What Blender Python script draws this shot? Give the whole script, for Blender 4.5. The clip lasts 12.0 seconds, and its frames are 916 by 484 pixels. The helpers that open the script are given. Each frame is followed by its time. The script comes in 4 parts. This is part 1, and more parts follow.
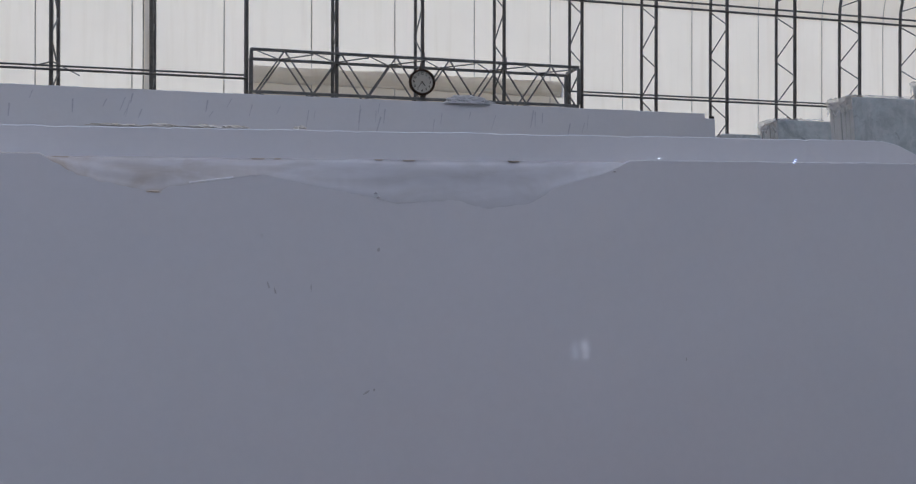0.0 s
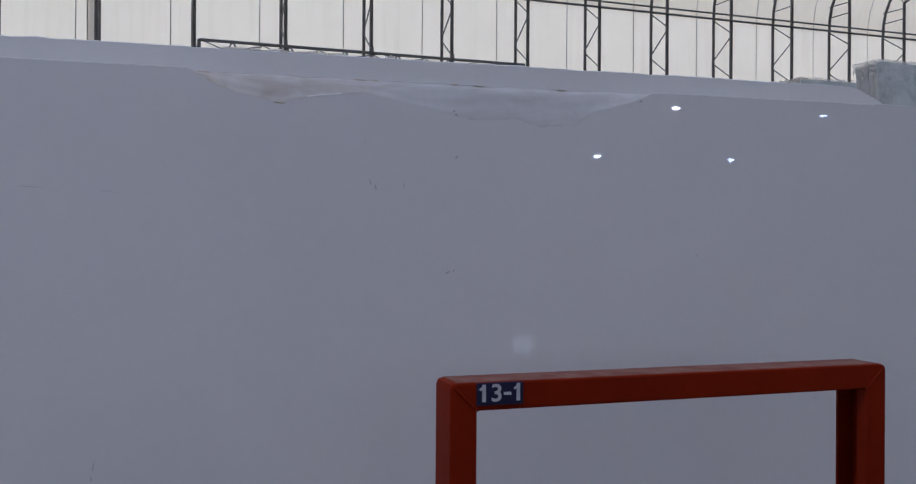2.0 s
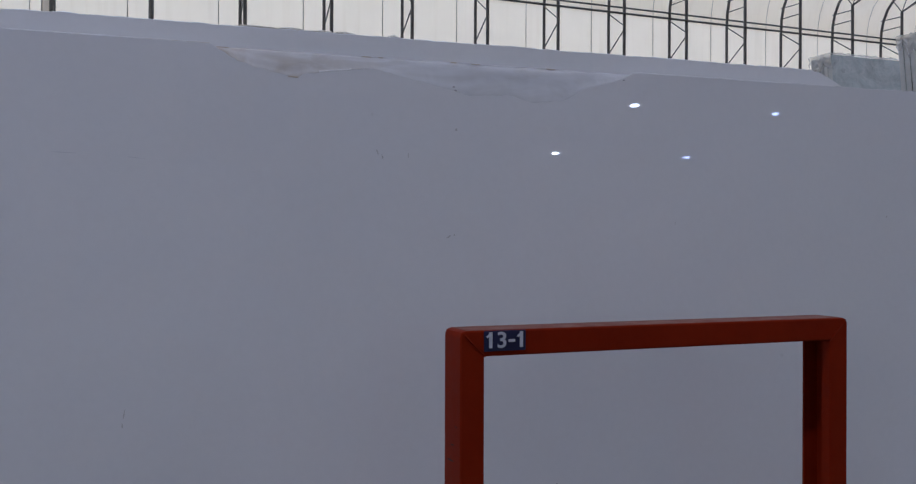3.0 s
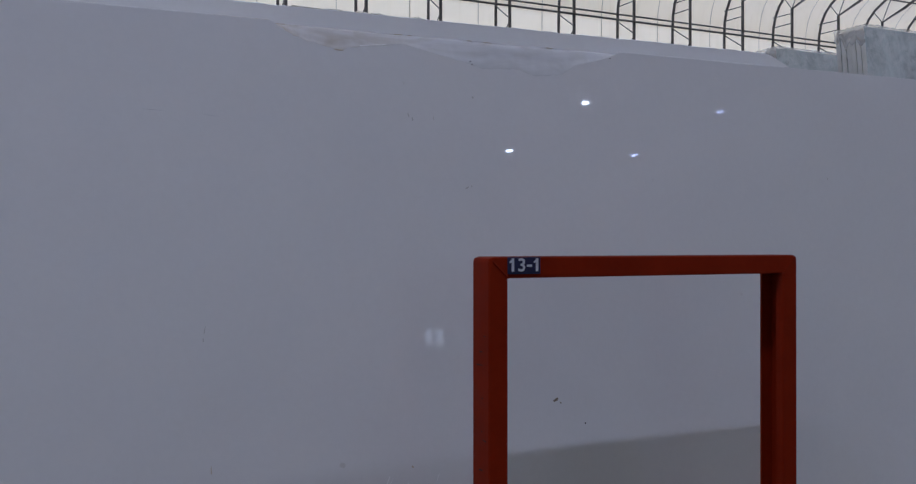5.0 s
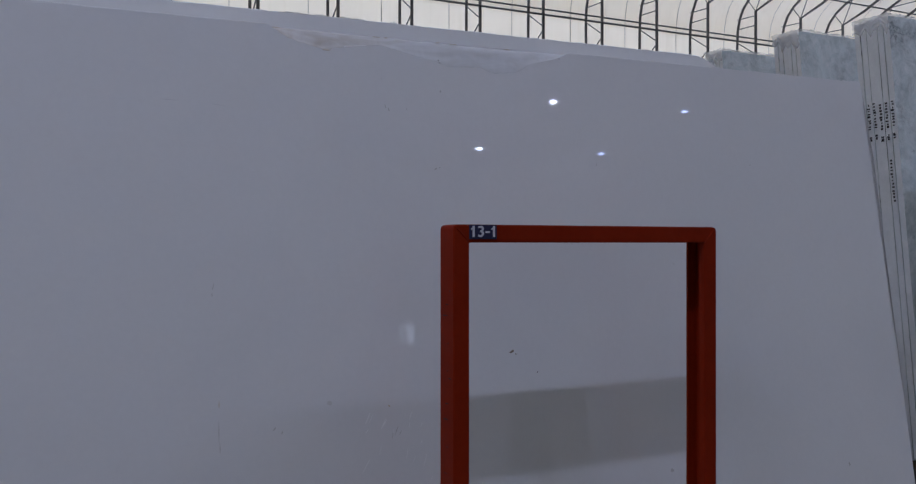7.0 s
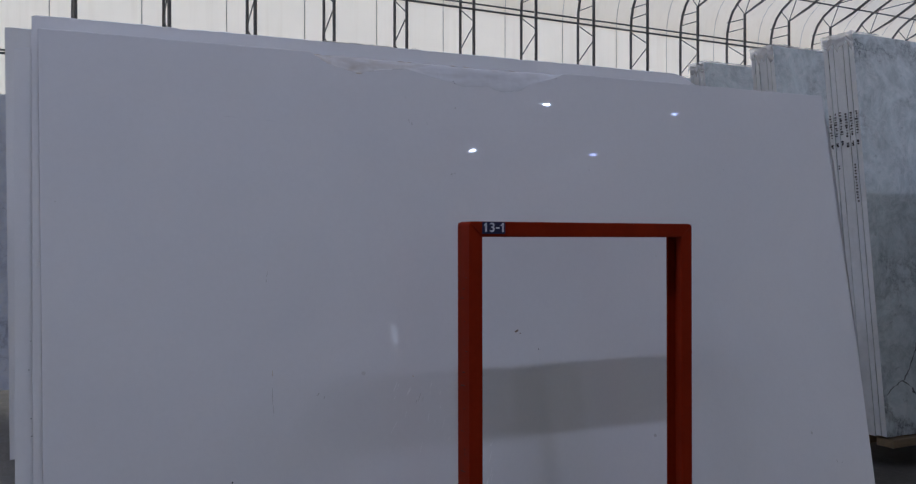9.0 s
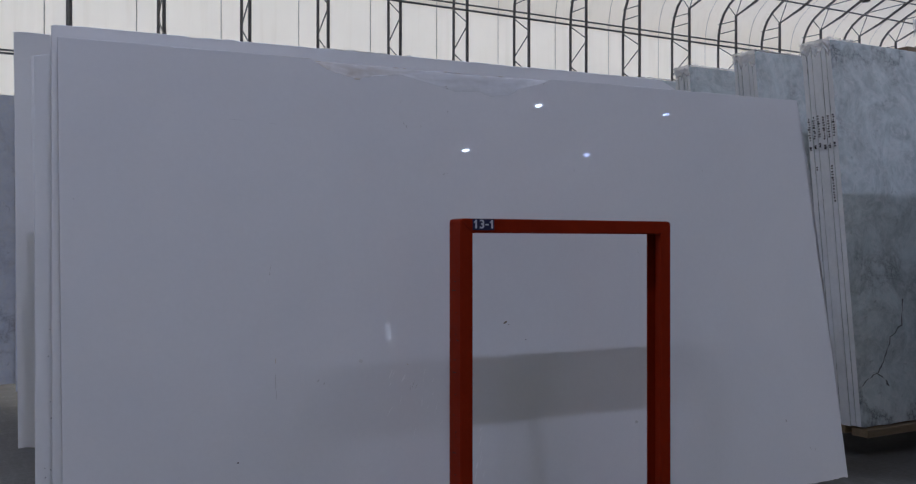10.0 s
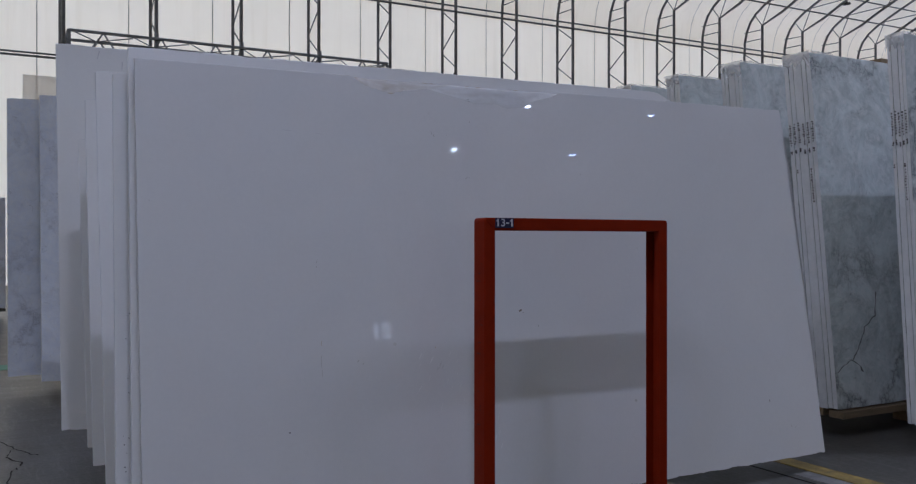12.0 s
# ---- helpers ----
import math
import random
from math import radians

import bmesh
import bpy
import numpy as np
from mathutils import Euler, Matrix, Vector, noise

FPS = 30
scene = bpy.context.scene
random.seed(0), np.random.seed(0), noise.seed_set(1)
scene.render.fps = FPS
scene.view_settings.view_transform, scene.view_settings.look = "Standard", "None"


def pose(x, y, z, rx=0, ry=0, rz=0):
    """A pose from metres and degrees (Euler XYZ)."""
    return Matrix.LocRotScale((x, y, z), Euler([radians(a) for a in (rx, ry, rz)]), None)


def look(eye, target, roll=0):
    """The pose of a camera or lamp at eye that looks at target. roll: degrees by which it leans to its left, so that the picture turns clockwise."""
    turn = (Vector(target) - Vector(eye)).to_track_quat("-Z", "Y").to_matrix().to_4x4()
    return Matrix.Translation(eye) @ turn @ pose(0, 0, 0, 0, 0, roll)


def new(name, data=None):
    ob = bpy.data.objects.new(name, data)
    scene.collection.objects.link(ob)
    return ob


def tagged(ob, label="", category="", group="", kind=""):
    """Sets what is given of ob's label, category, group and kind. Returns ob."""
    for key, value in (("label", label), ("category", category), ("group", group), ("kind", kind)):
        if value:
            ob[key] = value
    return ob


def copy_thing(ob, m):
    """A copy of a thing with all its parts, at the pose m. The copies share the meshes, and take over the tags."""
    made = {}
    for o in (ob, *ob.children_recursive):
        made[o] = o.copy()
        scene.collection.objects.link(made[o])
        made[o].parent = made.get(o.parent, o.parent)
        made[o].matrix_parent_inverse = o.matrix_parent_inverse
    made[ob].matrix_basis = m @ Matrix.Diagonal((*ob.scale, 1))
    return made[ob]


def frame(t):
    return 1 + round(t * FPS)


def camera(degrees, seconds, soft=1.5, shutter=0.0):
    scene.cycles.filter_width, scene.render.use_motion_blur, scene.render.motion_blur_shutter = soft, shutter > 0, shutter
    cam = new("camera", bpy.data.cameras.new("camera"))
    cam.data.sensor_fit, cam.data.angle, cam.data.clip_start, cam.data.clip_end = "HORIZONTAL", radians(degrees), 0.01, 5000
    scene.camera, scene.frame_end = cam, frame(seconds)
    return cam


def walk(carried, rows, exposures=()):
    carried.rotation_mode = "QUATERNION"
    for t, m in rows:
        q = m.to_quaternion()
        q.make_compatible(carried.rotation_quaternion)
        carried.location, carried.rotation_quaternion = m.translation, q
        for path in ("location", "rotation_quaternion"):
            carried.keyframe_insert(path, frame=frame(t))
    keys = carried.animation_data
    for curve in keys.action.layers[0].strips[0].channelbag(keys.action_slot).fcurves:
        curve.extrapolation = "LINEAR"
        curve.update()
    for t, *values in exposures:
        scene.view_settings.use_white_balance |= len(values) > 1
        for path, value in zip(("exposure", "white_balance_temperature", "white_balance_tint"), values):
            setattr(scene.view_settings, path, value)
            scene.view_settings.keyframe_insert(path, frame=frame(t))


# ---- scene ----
cam = camera(55.1, 12.0, soft=1.25)
PATH = [
    (0, (-0.165, -1.073, 1.616), (0.342, 0.862, 1.623), 0.1),
    (0.5, (-0.257, -1.13, 1.578), (0.270, 0.799, 1.585), 0.1),
    (1, (-0.347, -1.186, 1.542), (0.203, 0.737, 1.547), 0.2),
    (1.5, (-0.419, -1.227, 1.496), (0.17, 0.685, 1.501), 0.5),
    (2, (-0.475, -1.307, 1.438), (0.166, 0.588, 1.445), 0.4),
    (2.5, (-0.537, -1.366, 1.41), (0.155, 0.511, 1.415), 0.4),
    (3, (-0.598, -1.399, 1.37), (0.133, 0.463, 1.375), 0.2),
    (5, (-0.871, -1.638, 1.248), (-0.032, 0.178, 1.253), 0.0),
    (5.5, (-0.902, -1.712, 1.212), (-0.042, 0.094, 1.217), -0.1),
    (6, (-0.944, -1.816, 1.182), (-0.064, -0.02, 1.187), 0.1),
    (6.5, (-0.984, -1.908, 1.188), (-0.092, -0.118, 1.192), 0.1),
    (7, (-1.017, -1.963, 1.174), (-0.119, -0.176, 1.177), 0.0),
    (9, (-1.265, -2.306, 1.155), (-0.351, -0.526, 1.159), -0.1),
    (9.5, (-1.281, -2.38, 1.122), (-0.361, -0.604, 1.126), 0.0),
    (10, (-1.341, -2.463, 1.141), (-0.414, -0.692, 1.145), 0.0),
    (10.5, (-1.422, -2.532, 1.163), (-0.489, -0.763, 1.167), 0.1),
    (11, (-1.528, -2.608, 1.166), (-0.588, -0.843, 1.17), 0.0),
    (11.5, (-1.61, -2.68, 1.149), (-0.663, -0.919, 1.152), 0.0),
    (12, (-1.641, -2.725, 1.132), (-0.682, -0.97, 1.133), 0.0),
]
walk(cam, [(t, look(eye, target, roll)) for t, eye, target, roll in PATH], exposures=[(0.0, 0.575, 5530, 13.5), (12.0, 0.575, 5530, 13.5)])

# ---- world, sun, exposure ----
world = bpy.data.worlds.new("sky")
scene.world = world
world.use_nodes = True
wn = world.node_tree
sky = wn.nodes.new("ShaderNodeTexSky")
sky.sky_type = "NISHITA"
sky.sun_disc = False
sky.sun_elevation = radians(36)
sky.sun_rotation = radians(-39)
wn.nodes["Background"].inputs[1].default_value = 0.165
wn.links.new(sky.outputs[0], wn.nodes["Background"].inputs[0])
sun_data = bpy.data.lights.new("sun", "SUN")
sun_data.energy = 1.75
sun_data.angle = radians(0.5)
sun_data.color = (1.0, 0.89, 0.70)
sun = new("sun", sun_data)
sun.matrix_world = look((-34, 42, 38), (0, 0, 0))


# ---- materials ----
def material(name):
    m = bpy.data.materials.new(name)
    m.use_nodes = True
    nt = m.node_tree
    return m, nt, nt.nodes["Principled BSDF"]


def node(nt, kind, **values):
    n = nt.nodes.new(kind)
    for k, v in values.items():
        n.inputs[k].default_value = v
    return n


def coords(nt, scale=(1, 1, 1)):
    tc = nt.nodes.new("ShaderNodeTexCoord")
    mp = nt.nodes.new("ShaderNodeMapping")
    mp.inputs["Scale"].default_value = scale
    nt.links.new(tc.outputs["Object"], mp.inputs["Vector"])
    return mp.outputs["Vector"]


def ramp(nt, source, stops):
    r = nt.nodes.new("ShaderNodeValToRGB")
    e = r.color_ramp.elements
    while len(e) < len(stops):
        e.new(0.5)
    for i, (p, c) in enumerate(stops):
        e[i].position = p
        e[i].color = (*c, 1) if len(c) == 3 else c
    nt.links.new(source, r.inputs["Fac"])
    return r.outputs["Color"]


def blend(nt, fac, a, b, mode="MIX"):
    n = nt.nodes.new("ShaderNodeMix")
    n.data_type = "RGBA"
    n.blend_type = mode
    for value, sock in ((fac, n.inputs["Factor"]), (a, n.inputs["A"]), (b, n.inputs["B"])):
        if isinstance(value, (int, float)):
            sock.default_value = value
        elif isinstance(value, tuple):
            sock.default_value = (*value, 1)
        else:
            nt.links.new(value, sock)
    return n.outputs["Result"]


def tex(nt, vec, scale, detail=4, rough=0.6, distortion=0.0):
    n = node(nt, "ShaderNodeTexNoise", Scale=scale, Detail=detail, Roughness=rough, Distortion=distortion)
    nt.links.new(vec, n.inputs["Vector"])
    return n.outputs["Fac"]


def relief(nt, bsdf, height, strength, distance):
    b = node(nt, "ShaderNodeBump", Strength=strength, Distance=distance)
    nt.links.new(height, b.inputs["Height"])
    nt.links.new(b.outputs["Normal"], bsdf.inputs["Normal"])


def simple(name, a, b, scale, rough, metal=0.0, bump=0.15, dist=0.002, stretch=(1, 1, 1), spread=0.12):
    m, nt, p = material(name)
    v = coords(nt, stretch)
    big, fine = tex(nt, v, scale), tex(nt, v, scale * 9, 6)
    col = ramp(nt, big, [(0.35, a), (0.65, b)])
    col = blend(nt, 0.35, col, ramp(nt, fine, [(0.3, a), (0.7, b)]))
    nt.links.new(col, p.inputs["Base Color"])
    r = nt.nodes.new("ShaderNodeMapRange")
    r.inputs["To Min"].default_value, r.inputs["To Max"].default_value = max(rough - spread, 0.02), min(rough + spread, 1)
    nt.links.new(fine, r.inputs["Value"])
    nt.links.new(r.outputs[0], p.inputs["Roughness"])
    p.inputs["Metallic"].default_value = metal
    relief(nt, p, fine, bump, dist)
    return m


def white_marble(name, base=(0.80, 0.805, 0.82), rough=0.05):
    m, nt, p = material(name)
    v = coords(nt)
    cloud = tex(nt, v, 1.3, 5, 0.6, 0.6)
    fine = tex(nt, v, 60, 4)
    dark = tuple(c * 0.94 for c in base)
    col = ramp(nt, cloud, [(0.3, dark), (0.7, base)])
    col = blend(nt, 0.10, col, ramp(nt, fine, [(0.3, tuple(c * 0.8 for c in base)), (0.7, base)]))
    speck = tex(nt, v, 23, 2, 0.4)
    col = blend(nt, ramp(nt, speck, [(0.0, (0, 0, 0)), (0.80, (0, 0, 0)), (0.84, (0.4, 0.4, 0.4))]), col, (0.5, 0.49, 0.46))
    nt.links.new(col, p.inputs["Base Color"])
    p.inputs["Roughness"].default_value = rough
    relief(nt, p, tex(nt, v, 2.0, 1), 0.0003, 0.002)
    return m


def veined_marble(name, light, dark, rough=0.05, veins=1.0, grain=0.45):
    m, nt, p = material(name)
    v = coords(nt)
    info = nt.nodes.new("ShaderNodeObjectInfo")
    add = nt.nodes.new("ShaderNodeVectorMath")
    add.operation = "ADD"
    sc = nt.nodes.new("ShaderNodeVectorMath")
    sc.operation = "SCALE"
    sc.inputs[0].default_value = (7, 3, 5)
    nt.links.new(info.outputs["Random"], sc.inputs["Scale"])
    nt.links.new(v, add.inputs[0])
    nt.links.new(sc.outputs[0], add.inputs[1])
    v = add.outputs[0]
    cloud = tex(nt, v, 3.4, 9, 0.72, 1.3)
    patch = tex(nt, v, 13, 9, 0.78, 1.4)
    col = ramp(nt, cloud, [(0.32, dark), (0.62, light)])
    col = blend(nt, ramp(nt, patch, [(0.44, (0, 0, 0)), (0.66, (grain, grain, grain))]), col, tuple(min(c * 1.22, 0.85) for c in light))
    fleck = tex(nt, v, 22, 4, 0.65, 0.8)
    col = blend(nt, ramp(nt, fleck, [(0.62, (0, 0, 0)), (0.72, (0.5, 0.5, 0.5))]), col, tuple(c * 0.55 for c in dark))
    w = node(nt, "ShaderNodeTexVoronoi", Scale=1.7)
    w.feature = "DISTANCE_TO_EDGE"
    warp = node(nt, "ShaderNodeTexNoise", Scale=2.4, Detail=7.0, Roughness=0.7)
    nt.links.new(v, warp.inputs["Vector"])
    wv = nt.nodes.new("ShaderNodeVectorMath")
    wv.operation = "MULTIPLY_ADD"
    wv.inputs[1].default_value = (0.9, 0.9, 0.9)
    nt.links.new(warp.outputs["Color"], wv.inputs[0])
    nt.links.new(v, wv.inputs[2])
    nt.links.new(wv.outputs[0], w.inputs["Vector"])
    vein = ramp(nt, w.outputs["Distance"], [(0.0, (0.85 * veins,) * 3), (0.014, (0.40 * veins,) * 3), (0.09, (0, 0, 0))])
    fade = ramp(nt, tex(nt, v, 1.5, 2), [(0.45, (0, 0, 0)), (0.6, (1, 1, 1))])
    n = nt.nodes.new("ShaderNodeMath")
    n.operation = "MULTIPLY"
    nt.links.new(vein, n.inputs[0])
    nt.links.new(fade, n.inputs[1])
    col = blend(nt, n.outputs[0], col, tuple(c * f for c, f in zip(dark, (0.38, 0.37, 0.40))))
    nt.links.new(col, p.inputs["Base Color"])
    p.inputs["Roughness"].default_value = rough
    relief(nt, p, patch, 0.05, 0.001)
    return m


def fabric(name, colour, share):
    m, nt, p = material(name)
    v = coords(nt)
    vs = coords(nt, (1.0, 1.0, 0.06))
    big = tex(nt, v, 0.35, 4)
    streak = tex(nt, vs, 5.0, 5)
    dim = tuple(c * 0.93 for c in colour)
    col = ramp(nt, big, [(0.3, dim), (0.7, colour)])
    col = blend(nt, ramp(nt, streak, [(0.5, (0, 0, 0)), (0.78, (0.5, 0.5, 0.5))]), col, tuple(c * f for c, f in zip(colour, (0.86, 0.84, 0.80))))
    tr = nt.nodes.new("ShaderNodeBsdfTranslucent")
    di = nt.nodes.new("ShaderNodeBsdfDiffuse")
    mx = nt.nodes.new("ShaderNodeMixShader")
    mx.inputs[0].default_value = share
    nt.links.new(col, tr.inputs["Color"])
    nt.links.new(col, di.inputs["Color"])
    nt.links.new(di.outputs[0], mx.inputs[1])
    nt.links.new(tr.outputs[0], mx.inputs[2])
    nt.links.new(mx.outputs[0], nt.nodes["Material Output"].inputs["Surface"])
    nt.nodes.remove(p)
    return m


def glow(name, colour, strength):
    m, nt, p = material(name)
    p.inputs["Base Color"].default_value = (0.8, 0.8, 0.8, 1)
    p.inputs["Emission Color"].default_value = (*colour, 1)
    p.inputs["Emission Strength"].default_value = strength
    return m


def concrete_floor():
    m, nt, p = material("polished_concrete")
    v = coords(nt)
    big = tex(nt, v, 0.45, 5, 0.6, 0.5)
    mid = tex(nt, coords(nt, (0.6, 2.2, 1)), 2.6, 8, 0.72, 0.8)
    scuff = tex(nt, coords(nt, (5.0, 0.7, 1)), 4.0, 7, 0.75, 1.2)
    fine = tex(nt, v, 40, 4)
    col = ramp(nt, big, [(0.3, (0.044, 0.043, 0.039)), (0.7, (0.104, 0.100, 0.090))])
    col = blend(nt, 0.4, col, ramp(nt, mid, [(0.3, (0.044, 0.042, 0.038)), (0.7, (0.15, 0.142, 0.126))]))
    col = blend(nt, 0.35, col, ramp(nt, fine, [(0.3, (0.03, 0.03, 0.03)), (0.7, (0.2, 0.2, 0.195))]))
    col = blend(nt, ramp(nt, scuff, [(0.52, (0, 0, 0)), (0.68, (0.7, 0.7, 0.7))]), col, (0.19, 0.185, 0.17))
    nt.links.new(col, p.inputs["Base Color"])
    r = nt.nodes.new("ShaderNodeMapRange")
    r.inputs["To Min"].default_value, r.inputs["To Max"].default_value = 0.18, 0.5
    nt.links.new(mid, r.inputs["Value"])
    nt.links.new(r.outputs[0], p.inputs["Roughness"])
    p.inputs["Specular IOR Level"].default_value = 0.3
    relief(nt, p, fine, 0.06, 0.002)
    return m


def broken_marble():
    """Fresh fracture: smooth, waxy, a little warm in cloudy patches."""
    m, nt, p = material("broken_marble")
    v = coords(nt, (1, 1, 2.5))
    cloud = tex(nt, v, 7, 4, 0.55, 1.5)
    streak = tex(nt, coords(nt, (0.6, 1, 5)), 12, 3, 0.5, 2.0)
    col = ramp(nt, cloud, [(0.34, (0.56, 0.565, 0.57)), (0.6, (0.63, 0.64, 0.66))])
    tc = nt.nodes.new("ShaderNodeTexCoord")
    sx = nt.nodes.new("ShaderNodeSeparateXYZ")
    nt.links.new(tc.outputs["Object"], sx.inputs[0])
    left = node(nt, "ShaderNodeMapRange", **{"From Min": 0.0, "From Max": -0.38, "To Max": 0.75})
    nt.links.new(sx.outputs["X"], left.inputs["Value"])
    stop = node(nt, "ShaderNodeMapRange", **{"From Min": -0.60, "From Max": -0.45})
    nt.links.new(sx.outputs["X"], stop.inputs["Value"])
    both = nt.nodes.new("ShaderNodeMath")
    both.operation = "MULTIPLY"
    nt.links.new(left.outputs[0], both.inputs[0])
    nt.links.new(stop.outputs[0], both.inputs[1])
    col = blend(nt, both.outputs[0], col, ramp(nt, cloud, [(0.44, (0.42, 0.36, 0.28)), (0.66, (0.62, 0.60, 0.575))]))
    col = blend(nt, ramp(nt, streak, [(0.58, (0, 0, 0)), (0.78, (0.2, 0.2, 0.2))]), col, (0.55, 0.54, 0.55))
    nt.links.new(col, p.inputs["Base Color"])
    p.inputs["Roughness"].default_value = 0.5
    p.inputs["Specular IOR Level"].default_value = 0.3
    ridge = node(nt, "ShaderNodeTexVoronoi", Scale=26.0)
    nt.links.new(coords(nt, (0.55, 1, 2.2)), ridge.inputs["Vector"])
    relief(nt, p, ridge.outputs["Distance"], 0.12, 0.004)
    return m


M_SLAB = white_marble("polished_white_marble", (0.81, 0.815, 0.835), 0.006)
M_SLAB2 = white_marble("white_marble", (0.885, 0.89, 0.90), 0.015)
M_RAW = broken_marble()
M_EDGE = simple("sawn_marble_edge", (0.65, 0.68, 0.71), (0.79, 0.82, 0.85), 9, 0.6, bump=0.3)
M_GREY = veined_marble("grey_veined_marble", (0.70, 0.765, 0.765), (0.38, 0.43, 0.435), 0.05, 1.15, 0.6)
M_BLUE = veined_marble("blue_grey_marble", (0.80, 0.85, 0.97), (0.64, 0.69, 0.83), 0.12, 0.7, 0.4)
M_RED = simple("red_painted_steel", (0.185, 0.0125, 0.0012), (0.235, 0.018, 0.0025), 6, 0.55, bump=0.12, dist=0.0006)
M_RED.node_tree.nodes["Principled BSDF"].inputs["Specular IOR Level"].default_value = 0.07
M_STEEL = simple("galvanised_dark_steel", (0.11, 0.115, 0.12), (0.21, 0.21, 0.215), 5, 0.5, metal=0.25)
M_GALV = simple("galvanised_grey_steel", (0.17, 0.18, 0.20), (0.30, 0.31, 0.33), 4, 0.5, metal=0.3)
M_WALL = fabric("white_tent_fabric", (0.885, 0.81, 0.685), 0.52)
M_ROOF = fabric("white_roof_fabric", (0.915, 0.825, 0.68), 0.385)
# less translucent copies for the unseen roof span and walls, to dim the slab
M_SPAN = fabric("dimmed_white_roof_fabric", (0.93, 0.815, 0.655), 0.21)
M_WALL_FAR = fabric("dimmed_white_wall_fabric", (0.90, 0.80, 0.66), 0.3)
M_SEAM = simple("fabric_seam", (0.40, 0.38, 0.36), (0.54, 0.51, 0.485), 8, 0.9)
M_ROLL = fabric("rolled_door_curtain", (0.92, 0.90, 0.87), 0.6)
M_PANEL = fabric("beige_door_curtain", (0.81, 0.795, 0.78), 0.45)
M_FLOOR = concrete_floor()
M_YELLOW = simple("worn_yellow_floor_paint", (0.13, 0.10, 0.05), (0.45, 0.33, 0.09), 13, 0.5)
M_GREEN = simple("green_floor_paint", (0.06, 0.24, 0.17), (0.09, 0.33, 0.24), 12, 0.5)
M_PALE = simple("pale_floor_paint", (0.14, 0.14, 0.14), (0.30, 0.30, 0.30), 14, 0.5)
M_DARK = simple("dark_crack", (0.01, 0.01, 0.01), (0.03, 0.03, 0.03), 20, 0.9)
M_INK = simple("black_ink", (0.015, 0.015, 0.02), (0.04, 0.04, 0.05), 40, 0.7)
M_STAIN = simple("grey_brown_stain", (0.47, 0.465, 0.465), (0.60, 0.595, 0.60), 60, 0.5)
M_DRIP = simple("faint_grey_drip", (0.55, 0.55, 0.585), (0.69, 0.695, 0.73), 60, 0.4)
# colour of the real scuffs and of the glint painted on the chip
M_SCUFF_GLINT = simple("pale_scuff_and_glint", (0.84, 0.85, 0.87), (0.90, 0.905, 0.92), 60, 0.5)
M_BROWN = simple("brown_resin", (0.52, 0.44, 0.34), (0.62, 0.55, 0.46), 60, 0.6)
M_RUST = simple("dark_brown_crumb", (0.14, 0.11, 0.08), (0.26, 0.21, 0.16), 60, 0.6)
M_RESIN = simple("pale_yellow_resin", (0.66, 0.62, 0.53), (0.78, 0.75, 0.68), 50, 0.5)
M_WOOD = simple("pale_timber", (0.15, 0.11, 0.065), (0.28, 0.21, 0.13), 5, 0.75, stretch=(0.4, 6, 6), bump=0.4)
M_WRAP = simple("crumpled_plastic_wrap", (0.56, 0.57, 0.59), (0.70, 0.71, 0.73), 20, 0.35, bump=0.6, dist=0.004)
M_GLINT = simple("glossy_crystal", (0.82, 0.82, 0.84), (0.88, 0.88, 0.9), 30, 0.05, metal=0.6, bump=0.0)
M_FILM, fnt, fp = material("clear_plastic_film")
fp.inputs["Base Color"].default_value = (0.82, 0.83, 0.86, 1)
fp.inputs["Roughness"].default_value = 0.22
fp.inputs["Alpha"].default_value = 0.38
M_VEIN = simple("dark_marble_vein", (0.10, 0.105, 0.11), (0.20, 0.205, 0.21), 40, 0.1, bump=0.0)
M_FOAM = simple("yellowed_foam", (0.42, 0.36, 0.22), (0.62, 0.56, 0.42), 25, 0.9, bump=0.7, dist=0.006)
M_NAVY = simple("navy_label", (0.006, 0.007, 0.042), (0.010, 0.012, 0.06), 30, 0.6)
M_DUST = simple("pale_dust", (0.16, 0.03, 0.018), (0.27, 0.15, 0.12), 22, 0.9)
M_WHITE = simple("white_print", (0.52, 0.53, 0.60), (0.62, 0.63, 0.70), 30, 0.5)
M_CLOCK = simple("dark_brown_clock_rim", (0.03, 0.015, 0.012), (0.055, 0.03, 0.022), 10, 0.35)
M_DIAL = simple("white_clock_dial", (0.84, 0.84, 0.82), (0.90, 0.90, 0.88), 5, 0.5)
M_LAMP = glow("cool_white_lamp_lens", (0.80, 0.90, 1.0), 75.0)
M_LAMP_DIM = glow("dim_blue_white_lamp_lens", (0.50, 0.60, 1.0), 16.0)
M_HOUSE = simple("grey_lamp_housing", (0.10, 0.10, 0.11), (0.18, 0.18, 0.19), 6, 0.5, metal=0.5)
M_GLASS, gnt, gp = material("window_glass")
gp.inputs["Transmission Weight"].default_value = 1.0
gp.inputs["Roughness"].default_value = 0.0
gp.inputs["IOR"].default_value = 1.45


